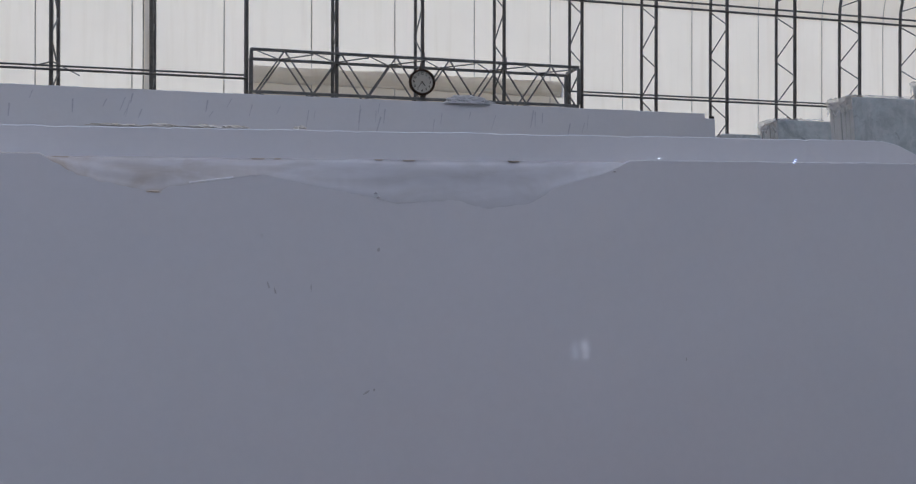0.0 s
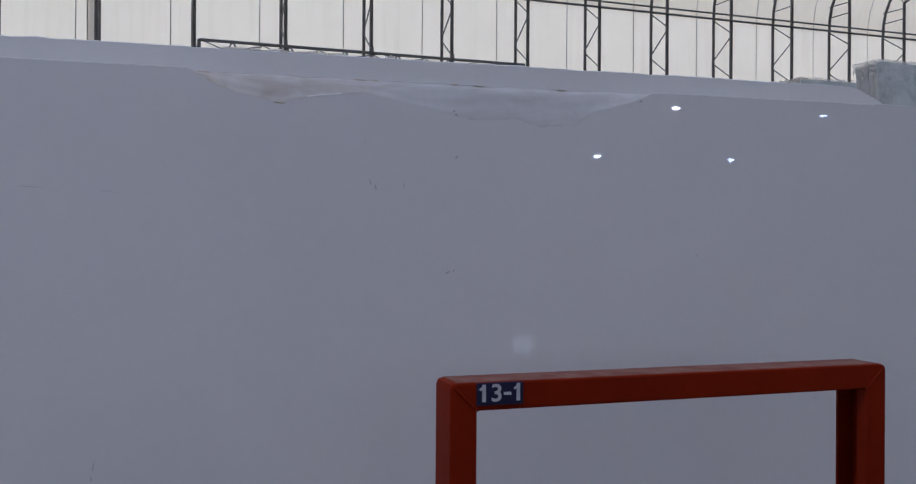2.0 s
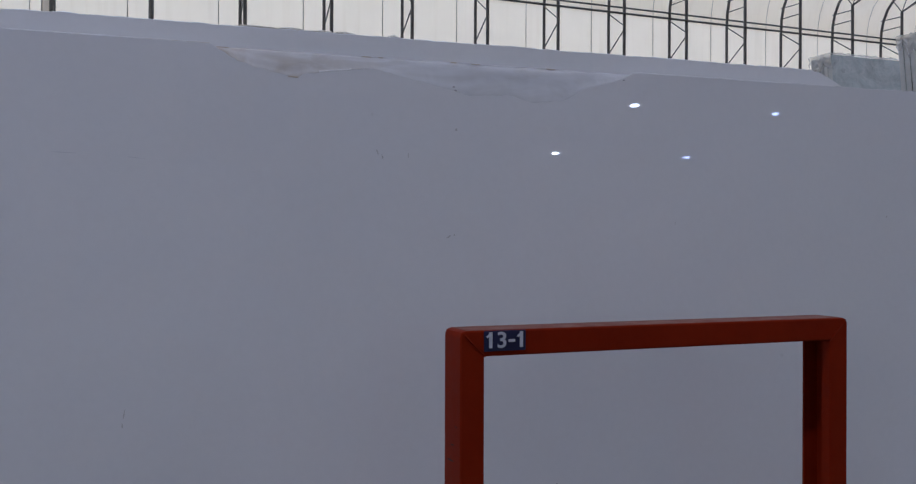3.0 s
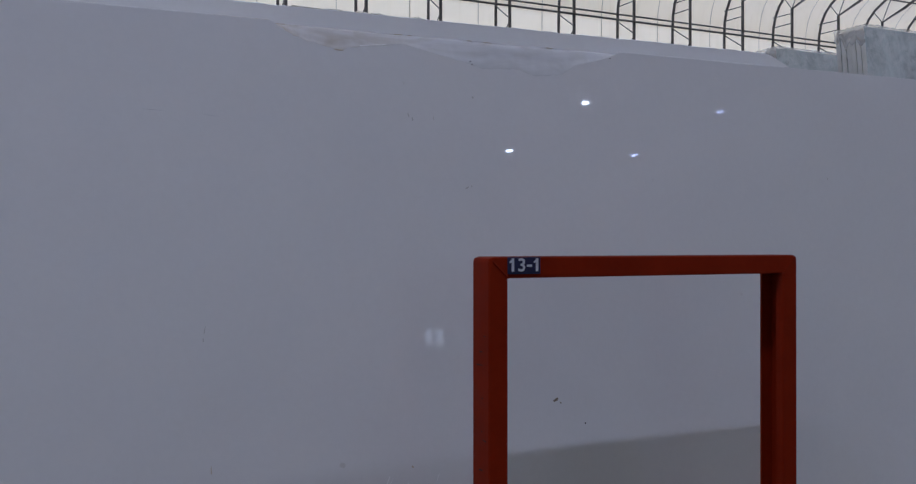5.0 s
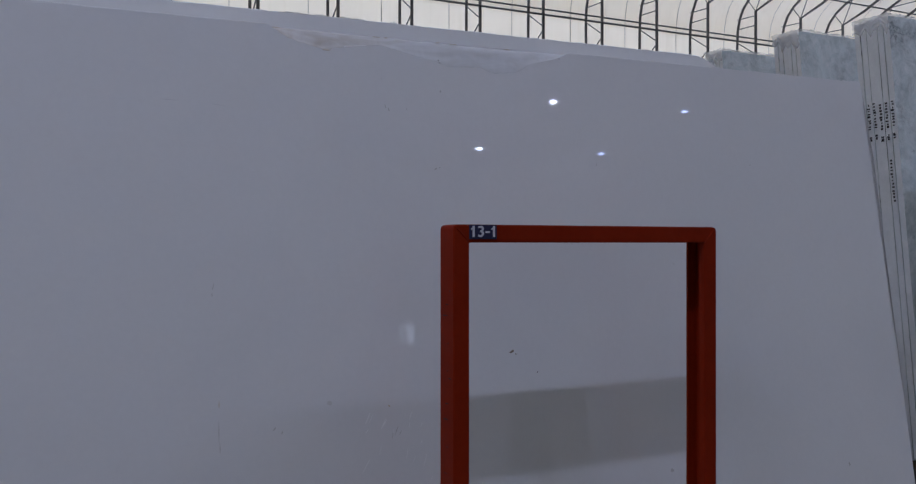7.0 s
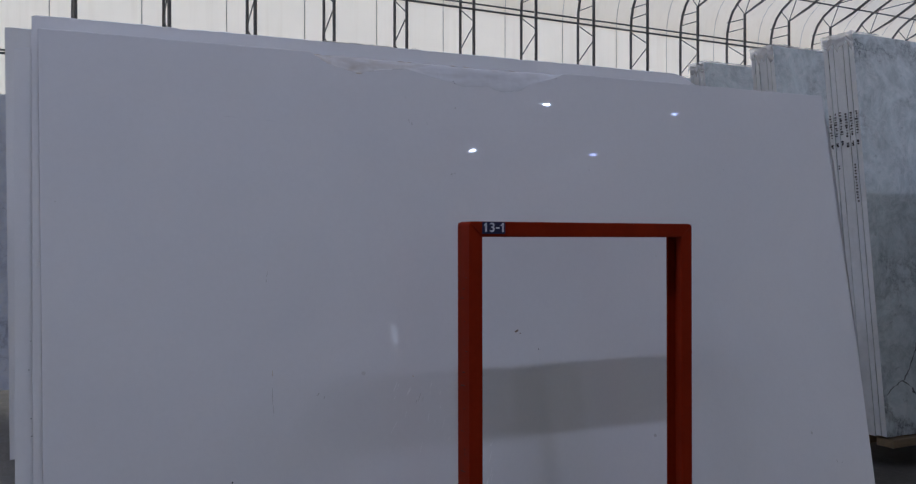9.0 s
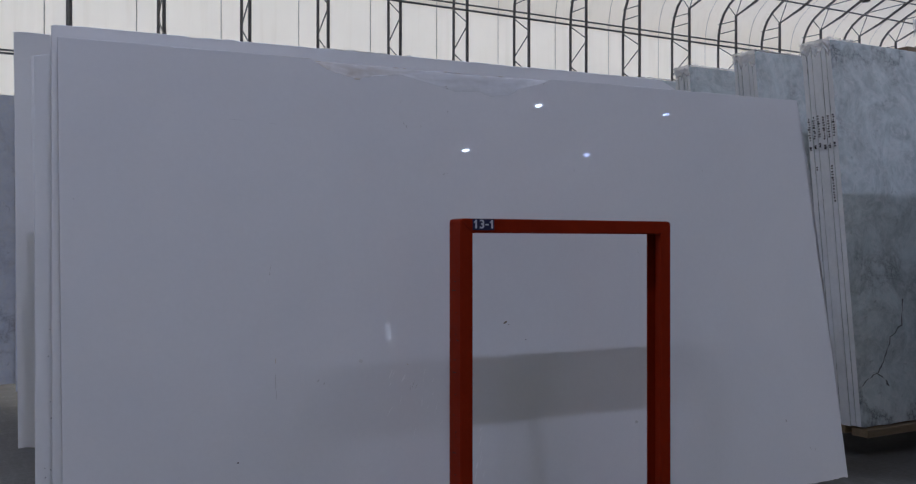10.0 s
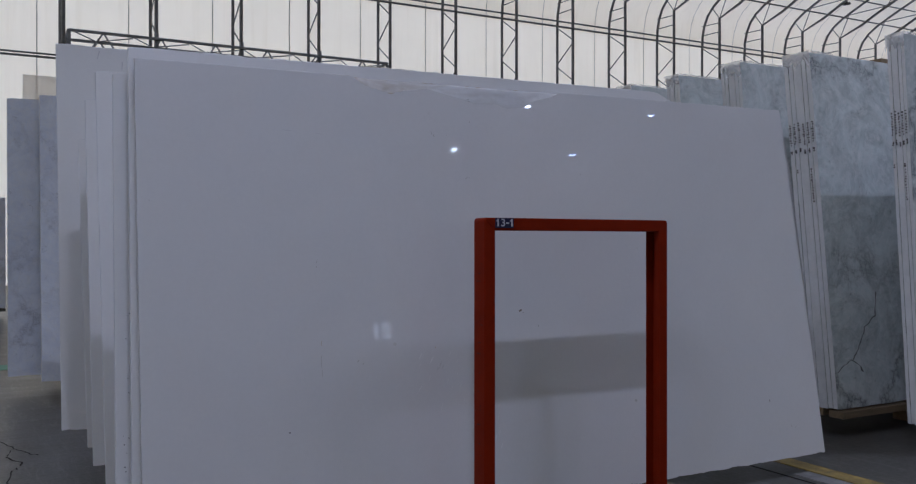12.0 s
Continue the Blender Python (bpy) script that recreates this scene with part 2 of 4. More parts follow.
# ---- mesh helpers ----
def finish(name, bm, mat, parent=None, label="", smooth=False):
    bmesh.ops.recalc_face_normals(bm, faces=bm.faces)
    me = bpy.data.meshes.new(name)
    bm.to_mesh(me)
    bm.free()
    me.materials.append(mat)
    if smooth:
        for f in me.polygons:
            f.use_smooth = True
    ob = new(name, me)
    if parent:
        ob.parent = parent
    if label:
        tagged(ob, label)
    return ob


def part(name, bm, mat, parent, label="", smooth=False):
    return finish(name, bm, mat, parent, label, smooth)


def group_at(name, at=(0, 0, 0)):
    ob = new(name)
    ob.location = at
    ob.empty_display_size = 0.2
    return ob


def box(lo, hi, bevel=0.0, bm=None, segments=2):
    own = bm is None
    b = bmesh.new()
    vs = [b.verts.new((x, y, z)) for x in (lo[0], hi[0]) for y in (lo[1], hi[1]) for z in (lo[2], hi[2])]
    for f in ((0, 1, 3, 2), (4, 6, 7, 5), (0, 4, 5, 1), (2, 3, 7, 6), (0, 2, 6, 4), (1, 5, 7, 3)):
        b.faces.new([vs[i] for i in f])
    if bevel:
        bmesh.ops.bevel(b, geom=b.edges[:], offset=bevel, segments=segments, profile=0.5, affect="EDGES")
    if own:
        return b
    tmp = bpy.data.meshes.new("tmp")
    b.to_mesh(tmp)
    b.free()
    bm.from_mesh(tmp)
    bpy.data.meshes.remove(tmp)
    return bm


def bar(a, b, r, sides=8, bm=None, square=False):
    """A round or square bar between two points."""
    bm = bm or bmesh.new()
    a, b = Vector(a), Vector(b)
    d = (b - a).normalized()
    up = Vector((1, 0, 0)) if abs(d.x) < 0.9 else Vector((0, 0, 1))
    u = d.cross(up).normalized()
    w = d.cross(u)
    n = 4 if square else sides
    rings = []
    for p in (a, b):
        rings.append([bm.verts.new(p + r * (math.cos(2 * math.pi * (i + (0.5 if square else 0)) / n) * u + math.sin(2 * math.pi * (i + (0.5 if square else 0)) / n) * w) * (1.414 if square else 1)) for i in range(n)])
    for i in range(n):
        bm.faces.new((rings[0][i], rings[0][(i + 1) % n], rings[1][(i + 1) % n], rings[1][i]))
    bm.faces.new(rings[0])
    bm.faces.new(rings[1][::-1])
    return bm


def pipe(points, r, sides=8, bm=None):
    bm = bm or bmesh.new()
    pts = [Vector(p) for p in points]
    rings = []
    for i, p in enumerate(pts):
        d = (pts[min(i + 1, len(pts) - 1)] - pts[max(i - 1, 0)]).normalized()
        u = d.cross(Vector((1, 0, 0))).normalized()
        w = d.cross(u)
        rings.append([bm.verts.new(p + r * (math.cos(2 * math.pi * k / sides) * u + math.sin(2 * math.pi * k / sides) * w)) for k in range(sides)])
    for a, b in zip(rings, rings[1:]):
        for k in range(sides):
            bm.faces.new((a[k], a[(k + 1) % sides], b[(k + 1) % sides], b[k]))
    bm.faces.new(rings[0])
    bm.faces.new(rings[-1][::-1])
    return bm


def text_mesh(name, body, size, mat, parent, m, depth=0.0, label=""):
    cu = bpy.data.curves.new(name, "FONT")
    cu.body, cu.size, cu.align_x, cu.align_y, cu.extrude = body, size, "CENTER", "CENTER", depth
    cu.offset = 0.016 * size
    tmp = new("tmp", cu)
    me = bpy.data.meshes.new_from_object(tmp.evaluated_get(bpy.context.evaluated_depsgraph_get()))
    bpy.data.objects.remove(tmp)
    bpy.data.curves.remove(cu)
    me.name = name
    me.materials.clear()
    me.materials.append(mat)
    ob = new(name, me)
    ob.parent = parent
    ob.matrix_local = m
    if label:
        tagged(ob, label)
    return ob


def blob(centre, size, seed, rough=0.35, sub=3):
    bm = bmesh.new()
    bmesh.ops.create_icosphere(bm, subdivisions=sub, radius=1)
    for v in bm.verts:
        k = 1 + rough * noise.noise(v.co * 2.3 + Vector((seed, 0, 0))) + 0.5 * rough * noise.noise(v.co * 6 + Vector((0, seed, 0)))
        z = v.co.z * k
        v.co = Vector((centre[0] + v.co.x * k * size[0], centre[1] + v.co.y * k * size[1], centre[2] + max(z, 0.0) * size[2]))
    return bm


# ---- the hall ----
X0, X1 = -32.0, 64.0
YN, YS = 23.06, -34.06
MID = (YN + YS) / 2
EAVE = [(23.06, 8.75), (23.03, 9.2), (22.94, 9.62), (22.78, 9.98), (22.5, 10.3), (22.1, 10.58), (21.5, 10.86)]


def roof_line(y):
    """Height of the roof skin over the span."""
    u = abs(y - MID)
    e = 21.5 - MID
    return 10.86 + 0.205 * (e * e - u * u) / e


def sheet(name, rows, mat, steps=2):
    bm = bmesh.new()
    grid = [[bm.verts.new((X0 + (X1 - X0) * i / steps, y, z)) for i in range(steps + 1)] for y, z in rows]
    for a, b in zip(grid, grid[1:]):
        for i in range(steps):
            bm.faces.new((a[i], a[i + 1], b[i + 1], b[i]))
    return finish(name, bm, mat, smooth=True)


bm = bmesh.new()
bmesh.ops.create_grid(bm, x_segments=1, y_segments=1, size=1)
for v in bm.verts:
    v.co = Vector((v.co.x * 900, v.co.y * 900, -0.02))
tagged(finish("ground", bm, simple("outdoor_ground", (0.16, 0.15, 0.13), (0.24, 0.23, 0.2), 0.3, 0.95)), "pale dusty open ground outside the hall", "ground", kind="structure")
tagged(finish("floor", box((X0, YS, -0.3), (X1, YN, 0.0)), M_FLOOR), "worn grey polished concrete hall floor", "floor", kind="structure")

wall_north = tagged(sheet("wall_north", [(YN, 0.0), (YN, 8.75)], M_WALL), "translucent white fabric side wall of the hall", "wall", kind="structure")
ys = [21.5 + (MID - 21.5) * i / 16 for i in range(1, 17)]
prof = EAVE + [(y, roof_line(y)) for y in ys]
full = prof + [(2 * MID - y, z) for y, z in prof[-2::-1]]
roof = tagged(sheet("ceiling", full, M_ROOF), "translucent white fabric roof on steel arches", "roof", kind="structure")
# past the north eave the unseen span lets in less light
roof.data.materials.append(M_SPAN)
for f in roof.data.polygons:
    f.material_index = 0 if f.center.y > 13.0 else 1

# south wall with a small window far behind the aisle
WX, WZ, WW, WH = 14.6, 1.33, 0.98, 0.82
bm = bmesh.new()
xs = [X0, WX - WW / 2, WX + WW / 2, X1]
zs = [0.0, WZ - WH / 2, WZ + WH / 2, 8.75]
gv = [[bm.verts.new((x, YS, z)) for x in xs] for z in zs]
for j in range(3):
    for i in range(3):
        if (i, j) != (1, 1):
            bm.faces.new((gv[j][i], gv[j][i + 1], gv[j + 1][i + 1], gv[j + 1][i]))
tagged(finish("wall_south", bm, M_WALL_FAR), "white fabric side wall behind the aisle", "wall", kind="structure")
for name, x in (("wall_west", X0), ("wall_east", X1)):
    bm = bmesh.new()
    vs = [bm.verts.new((x, y, z)) for y, z in [(YN, 0.0)] + full + [(YS, 0.0)]]
    bm.faces.new(vs)
    tagged(finish(name, bm, M_WALL_FAR), "white fabric end wall of the hall", "wall", kind="structure")

win = tagged(group_at("window_1", (WX, YS, WZ)), "small two-pane window in the fabric wall", "window", kind="structure")
bm = bmesh.new()
for sx in (-1, 1):
    box((sx * WW / 2 - 0.025, -0.03, -WH / 2), (sx * WW / 2 + 0.025, 0.03, WH / 2), bm=bm)
    box((-WW / 2 + 0.025, -0.03, sx * WH / 2 - 0.025), (WW / 2 - 0.025, 0.03, sx * WH / 2 + 0.025), bm=bm)
box((-0.026, -0.028, -WH / 2 + 0.025), (0.026, 0.028, WH / 2 - 0.025), bm=bm)
part("window_frame", bm, M_STEEL, win)
for sx in (-1, 1):
    pane = part("pane", box((min(sx * 0.026, sx * 0.465), -0.004, -0.385), (max(sx * 0.026, sx * 0.465), 0.004, 0.385)), M_GLASS, win)
    pane.visible_shadow = False

# hazy daylight outside the window
bm = bmesh.new()
bm.faces.new([bm.verts.new(p) for p in ((WX - 0.5, YS - 0.06, WZ - 0.42), (WX + 0.5, YS - 0.06, WZ - 0.42), (WX + 0.5, YS - 0.06, WZ + 0.42), (WX - 0.5, YS - 0.06, WZ + 0.42))])
tagged(finish("backdrop", bm, glow("hazy_daylight", (0.85, 0.9, 1.0), 1.5)), "bright hazy daylight outside the small window", "backdrop", kind="structure")

# ---- arch trusses ----
PITCH, COL0 = 2.302, 0.28
YF, YB = 22.0, 22.93


def truss():
    t = group_at("arch_truss")
    outer_pts = [(0, YB, 0.0), (0, YB, 8.6), (0, 22.9, 9.2), (0, 22.8, 9.6), (0, 22.62, 9.95), (0, 22.32, 10.25), (0, 21.9, 10.5), (0, 21.4, 10.72)]
    outer_pts += [(0, y, roof_line(y) - 0.16) for y in ys]
    outer_pts += [(0, 2 * MID - p[1], p[2]) for p in outer_pts[-2::-1]]
    inner = [(0, YF, 0.0), (0, YF, 9.72), (0, 21.0, 10.05)]
    inner += [(0, y, roof_line(y) - 0.95) for y in ys]
    inner += [(0, 2 * MID - p[1], p[2]) for p in inner[-2::-1]]
    part("outer_chord", pipe(outer_pts, 0.047), M_STEEL, t)
    bm = bmesh.new()
    pts = [Vector(p) for p in inner]
    pipe(inner, 0.051, 8, bm)
    part("inner_chord", bm, M_STEEL, t)
    z = 8.74
    while z > 0.7:
        part("brace", bar((0, YB, z), (0, YF, z - 0.6), 0.020, 6), M_STEEL, t)
        part("brace", bar((0, YF, z - 0.7), (0, YB, z - 1.3), 0.020, 6), M_STEEL, t)
        z -= 1.4
    for za, zb in ((9.23, 9.49), (9.6, 9.84)):
        part("strut", bar((0, YB - 0.02, za), (0, YF, zb - 0.28), 0.018, 6), M_STEEL, t)
    for p in ((0, 22.38, 10.2), (0, 21.55, 10.64)):
        part("strut", bar((0, YF, 9.72), p, 0.018, 6), M_STEEL, t)
    part("clamp", box((-0.08, YB - 0.09, 5.44), (0.08, YB - 0.05, 5.56), 0.008), M_INK, t, "black clamp")
    bm = bmesh.new()
    for i in range(len(ys) - 1):
        ya, yb = ys[i], ys[i + 1]
        for m_ in (1, -1):
            f = (lambda y: y) if m_ == 1 else (lambda y: 2 * MID - y)
            bar((0, f(ya), roof_line(ya) - 0.95), (0, f((ya + yb) / 2), roof_line((ya + yb) / 2) - 0.16), 0.02, 5, bm)
            bar((0, f((ya + yb) / 2), roof_line((ya + yb) / 2) - 0.16), (0, f(yb), roof_line(yb) - 0.95), 0.02, 5, bm)
    bar((0, 21.65, 10.6), (0, ys[0], roof_line(ys[0]) - 0.95), 0.02, 5, bm)
    part("roof_lacing", bm, M_STEEL, t)
    return tagged(t, "dark galvanised steel lattice arch standing along the fabric wall", "truss", "arch trusses")


first = truss()
first.location = (COL0 - 2 * PITCH, 0, 0)
for i in [*range(-13, -2), *range(-1, 27)]:
    copy_thing(first, pose(COL0 + i * PITCH, 0, 0))

# seams of the fabric panels, one beside each arch
seam_rows = [(YN - 0.012, 0.02), (YN - 0.012, 8.75)] + [(y - 0.012, z - 0.012) for y, z in EAVE[1:]] + [(y, roof_line(y) - 0.012) for y in ys[:6]]
bm = bmesh.new()
rows = [(bm.verts.new((-0.013, y, z)), bm.verts.new((0.013, y, z))) for y, z in seam_rows]
for a, b in zip(rows, rows[1:]):
    bm.faces.new((a[0], a[1], b[1], b[0]))
seam = part("seam", bm, M_SEAM, wall_north)
seam.location = (COL0 - 0.56 - 2 * PITCH, 0, 0)
for i in range(-1, 27):
    s = new("seam", seam.data)
    s.parent = wall_north
    s.location = (COL0 - 0.56 + i * PITCH, 0, 0)

# overlap strip of the fabric behind one column
bm = bmesh.new()
bm.faces.new([bm.verts.new(p) for p in ((-2.27, YN - 0.05, 0.0), (-2.08, YN - 0.05, 0.0), (-2.08, YN - 0.05, 8.75), (-2.27, YN - 0.05, 8.75))])
part("overlap_strip", bm, M_PANEL, wall_north)
for x in (-2.30, -2.06):
    part("overlap_hem", box((x - 0.018, YN - 0.062, 0.0), (x + 0.018, YN - 0.05, 8.75)), M_SEAM, wall_north)

# longitudinal pipes tying the arches together
for name, y, z, r, gap in (("tie_pipe", YF - 0.07, 5.85, 0.030, True), ("tie_pipe", YB - 0.08, 6.11, 0.026, True), ("tie_pipe", YF - 0.07, 8.506, 0.034, False), ("tie_pipe", YB - 0.08, 8.966, 0.030, False)):
    spans = [(X0, 0.30), (9.45, X1)] if gap else [(X0, X1)]
    for a, b in spans:
        tagged(finish(name, bar((a, y, z), (b, y, z), r, 8), M_STEEL), "long thin dark steel pipe fixed across the arches", "pipe", "tie pipes")
for y, z, r in ((20.85, 10.19, 0.03), (20.8, 10.98, 0.028)):
    tagged(finish("tie_pipe", bar((X0, y, z), (X1, y, z), r, 8), M_STEEL), "long thin dark steel pipe fixed across the arches", "pipe", "tie pipes")
for i, y in enumerate(ys[2:8:2]):
    tagged(finish("purlin", bar((X0, y, roof_line(y) - 0.3), (X1, y, roof_line(y) - 0.3), 0.035, 8), M_STEEL), "long dark steel purlin pipe under the fabric roof", "purlin", "purlins")

# short braces between one column and the tie pipes
brace = tagged(group_at("pipe_brace"), "short bent steel brace on a column and tie pipe", "brace")
xc = COL0 - 2 * PITCH
part("brace_bar", bar((xc - 0.30, YF - 0.11, 5.92), (xc + 0.02, YF - 0.11, 6.03), 0.017, 6), M_STEEL, brace)
part("brace_bar", bar((xc + 0.03, YF - 0.11, 6.04), (xc + 0.66, YF - 0.11, 5.72), 0.017, 6), M_STEEL, brace)

# door header: a box truss between two columns
hdr = tagged(group_at("header_truss"), "grey steel box truss over the truck door", "truss")
HX0, HX1, HZ0, HZ1 = 0.40, 9.34, 5.52, 6.60
HF = YF - 0.14
for y, z in ((HF, HZ0), (HF, HZ1), (YB - 0.1, HZ0 - 0.05), (YB - 0.1, HZ1 - 0.05)):
    part("chord", box((HX0, y - 0.036, z - 0.036), (HX1, y + 0.036, z + 0.036), 0.006, segments=1), M_GALV, hdr)
for x in (HX0, HX1):
    for y in (HF, YB - 0.1):
        part("end_post", box((x - 0.045 - 0.0, y - 0.04, HZ0 + 0.038), (x + 0.045, y + 0.04, HZ1 - 0.038)), M_GALV, hdr)
    for z in (HZ0, HZ1):
        part("cross_bar", box((x - 0.035, HF + 0.05, z - 0.035), (x + 0.035, YB - 0.15, z + 0.035)), M_GALV, hdr)
n = 12
step = (HX1 - HX0 - 0.2) / n
for i in range(n):
    xa, xb = HX0 + 0.1 + i * step, HX0 + 0.1 + (i + 1) * step
    za, zb = (HZ0, HZ1) if i % 2 == 0 else (HZ1, HZ0)
    for y in (HF, YB - 0.1):
        part("diagonal", bar((xa, y, za), (xb, y, zb), 0.024, 6), M_GALV, hdr)
    ya, yb = (HF, YB - 0.1) if i % 2 == 0 else (YB - 0.1, HF)
    part("top_lacing", bar((xa, ya, HZ1 - 0.02), (xb, yb, HZ1 - 0.06), 0.018, 6), M_GALV, hdr)
    part("bottom_lacing", bar((xa, ya, HZ0 - 0.02), (xb, yb, HZ0 - 0.06), 0.018, 6), M_GALV, hdr)
for k in range(1, 4):
    x = COL0 + k * PITCH
    part("hanger_plate", box((x - 0.05, YF - 0.09, HZ1 - 0.25), (x + 0.05, YF - 0.06, HZ1 + 0.18)), M_GALV, hdr)

# rolled door curtain behind the header, and the curtain below it
def cloth(name, x0, x1, y, z0, z1):
    bm = bmesh.new()
    n = 24
    cols = [[bm.verts.new((x0 + (x1 - x0) * i / n, y + 0.006 * math.sin(i * 1.7), z)) for z in (z0, (z0 + z1) / 2, z1)] for i in range(n + 1)]
    for a, b in zip(cols, cols[1:]):
        for k in range(2):
            bm.faces.new((a[k], b[k], b[k + 1], a[k + 1]))
    return finish(name, bm, M_PANEL)


roll = tagged(group_at("door_curtain_roll", (0, 0, 0)), "pale beige rolled door curtain behind the steel header", "curtain")


def rolled(x0, x1, y, z0, z1, seed):
    """A flattened, slightly uneven roll of cloth lying along x."""
    rnd = random.Random(seed)
    bm = bmesh.new()
    rings = []
    zc, hz = (z0 + z1) / 2, (z1 - z0) / 2
    for i in range(41):
        sag = 0.012 * math.sin(i * 0.9) + 0.02 * (rnd.random() - 0.5)
        rings.append([bm.verts.new((x0 + (x1 - x0) * i / 40, y + 0.11 * math.cos(k * math.tau / 14), zc + sag + (hz + 0.01 * rnd.random()) * math.sin(k * math.tau / 14))) for k in range(14)])
    for a, b in zip(rings, rings[1:]):
        for k in range(14):
            bm.faces.new((a[k], b[k], b[(k + 1) % 14], a[(k + 1) % 14]))
    bm.faces.new(rings[0][::-1])
    bm.faces.new(rings[-1])
    return bm


part("rolled_cloth", rolled(0.44, 9.26, YB + 0.14, 5.96, 6.42, 21), M_ROLL, roll)
flap = cloth("flap", 0.46, 9.1, YB + 0.17, 5.60, 6.0)
flap.parent = roll
tagged(cloth("door_1", -0.62, 9.5, YB + 0.1, 0.0, 5.56), "closed beige fabric truck door in the hall wall", "door", kind="structure")

# wall clock on the header
clock = tagged(group_at("wall_clock", (4.83, HF - 0.06, 5.96)), "round white wall clock with a dark brown rim", "clock")


def ring(ro, ri, y0, y1, seg=48):
    bm = bmesh.new()
    prof_ = [(ri, y1), (ri, y0 + 0.015), (ri + 0.012, y0), (ro - 0.02, y0), (ro, y0 + 0.02), (ro, y1)]
    rings = [[bm.verts.new((r * math.cos(2 * math.pi * k / seg), y, r * math.sin(2 * math.pi * k / seg))) for k in range(seg)] for r, y in prof_]
    for a, b in zip(rings, rings[1:] + rings[:1]):
        for k in range(seg):
            bm.faces.new((a[k], a[(k + 1) % seg], b[(k + 1) % seg], b[k]))
    return bm


def disc(r, y0, y1, seg=48):
    return bar((0, y0, 0), (0, y1, 0), r, seg)


part("rim", ring(0.355, 0.292, -0.05, 0.05), M_CLOCK, clock, "dark brown rim", True)
dial = part("dial", disc(0.296, 0.0, 0.045), M_DIAL, clock)
for h in range(1, 13):
    a = math.radians(90 - 30 * h)
    text_mesh("numeral", str(h), 0.085, M_INK, dial, pose(0.225 * math.cos(a), -0.004, 0.225 * math.sin(a), 90, 0, 0))
for name, deg, ln, w in (("hour_pointer", 138, 0.13, 0.009), ("minute_pointer", 216, 0.20, 0.006)):
    a = math.radians(90 - deg)
    part(name, bar((-0.03 * math.cos(a), -0.012, -0.03 * math.sin(a)), (ln * math.cos(a), -0.012, ln * math.sin(a)), w, 6), M_INK, dial)
part("clock_bracket", box((-0.04, 0.05, -0.1), (0.04, 0.075, 0.3)), M_STEEL, clock)


# ---- hall lamps ----
def high_bay(x, y, z, lens, r):
    t = tagged(group_at("high_bay_lamp", (x, y, z)), "grey high-bay lamp with a cool white lens hanging from the roof", "lamp", "high-bay lamps")
    bm = bmesh.new()
    seg = 24
    prof_ = [(0.06, 0.42), (0.10, 0.40), (0.12, 0.22), (0.21, 0.05), (0.215, 0.0), (0.19, 0.0)]
    rings = [[bm.verts.new((r * math.cos(2 * math.pi * k / seg), r * math.sin(2 * math.pi * k / seg), h)) for k in range(seg)] for r, h in prof_]
    for a, b in zip(rings, rings[1:]):
        for k in range(seg):
            bm.faces.new((a[k], a[(k + 1) % seg], b[(k + 1) % seg], b[k]))
    bm.faces.new(rings[0])
    housing = part("housing", bm, M_HOUSE, t, smooth=True)
    bm = bmesh.new()
    bmesh.ops.create_uvsphere(bm, u_segments=20, v_segments=10, radius=r)
    for v in bm.verts:
        v.co.z = v.co.z * 0.5 + 0.004 if v.co.z < 0 else 0.004
    part("lens", bm, lens, housing, smooth=True)
    part("rod", bar((0, 0, 0.41), (0, 0, roof_line(y) - 0.005 - z), 0.012, 6), M_HOUSE, t)


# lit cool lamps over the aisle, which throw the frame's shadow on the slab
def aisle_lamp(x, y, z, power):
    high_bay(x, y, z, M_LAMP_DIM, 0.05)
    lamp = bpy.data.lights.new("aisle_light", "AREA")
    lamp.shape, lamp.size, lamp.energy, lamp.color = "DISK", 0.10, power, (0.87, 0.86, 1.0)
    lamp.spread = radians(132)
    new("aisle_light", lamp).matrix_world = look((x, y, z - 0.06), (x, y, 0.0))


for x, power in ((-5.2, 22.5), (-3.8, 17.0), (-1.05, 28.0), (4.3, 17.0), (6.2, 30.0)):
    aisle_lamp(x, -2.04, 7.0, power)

for p in ((11.51, -20.5, 6.66, M_LAMP, 0.10), (9.46, -13.2, 5.97, M_LAMP, 0.08), (16.38, -20.9, 6.83, M_LAMP_DIM, 0.13), (13.52, -13.6, 6.14, M_LAMP_DIM, 0.085)):
    high_bay(*p)


hang = tagged(group_at("ceiling_lamp", (28.15, 20.12, 10.44)), "small dark unlit lamp hanging under the fabric roof", "lamp")
part("lamp_body", bar((0, 0, 0), (0, 0, 0.05), 0.16, 16), M_INK, hang)
part("rod", bar((0, 0, 0.05), (0, 0, roof_line(20.12) - 10.445), 0.045, 8), M_INK, hang)

# ---- the white slab in front ----
LEAN = 0.062


def face_y(z):
    return 0.257 + LEAN * (z - 0.846)


def interp(table, x):
    for (a, p), (b, q) in zip(table, table[1:]):
        if x <= b:
            return p + (q - p) * max(0.0, (x - a) / (b - a))
    return table[-1][1]


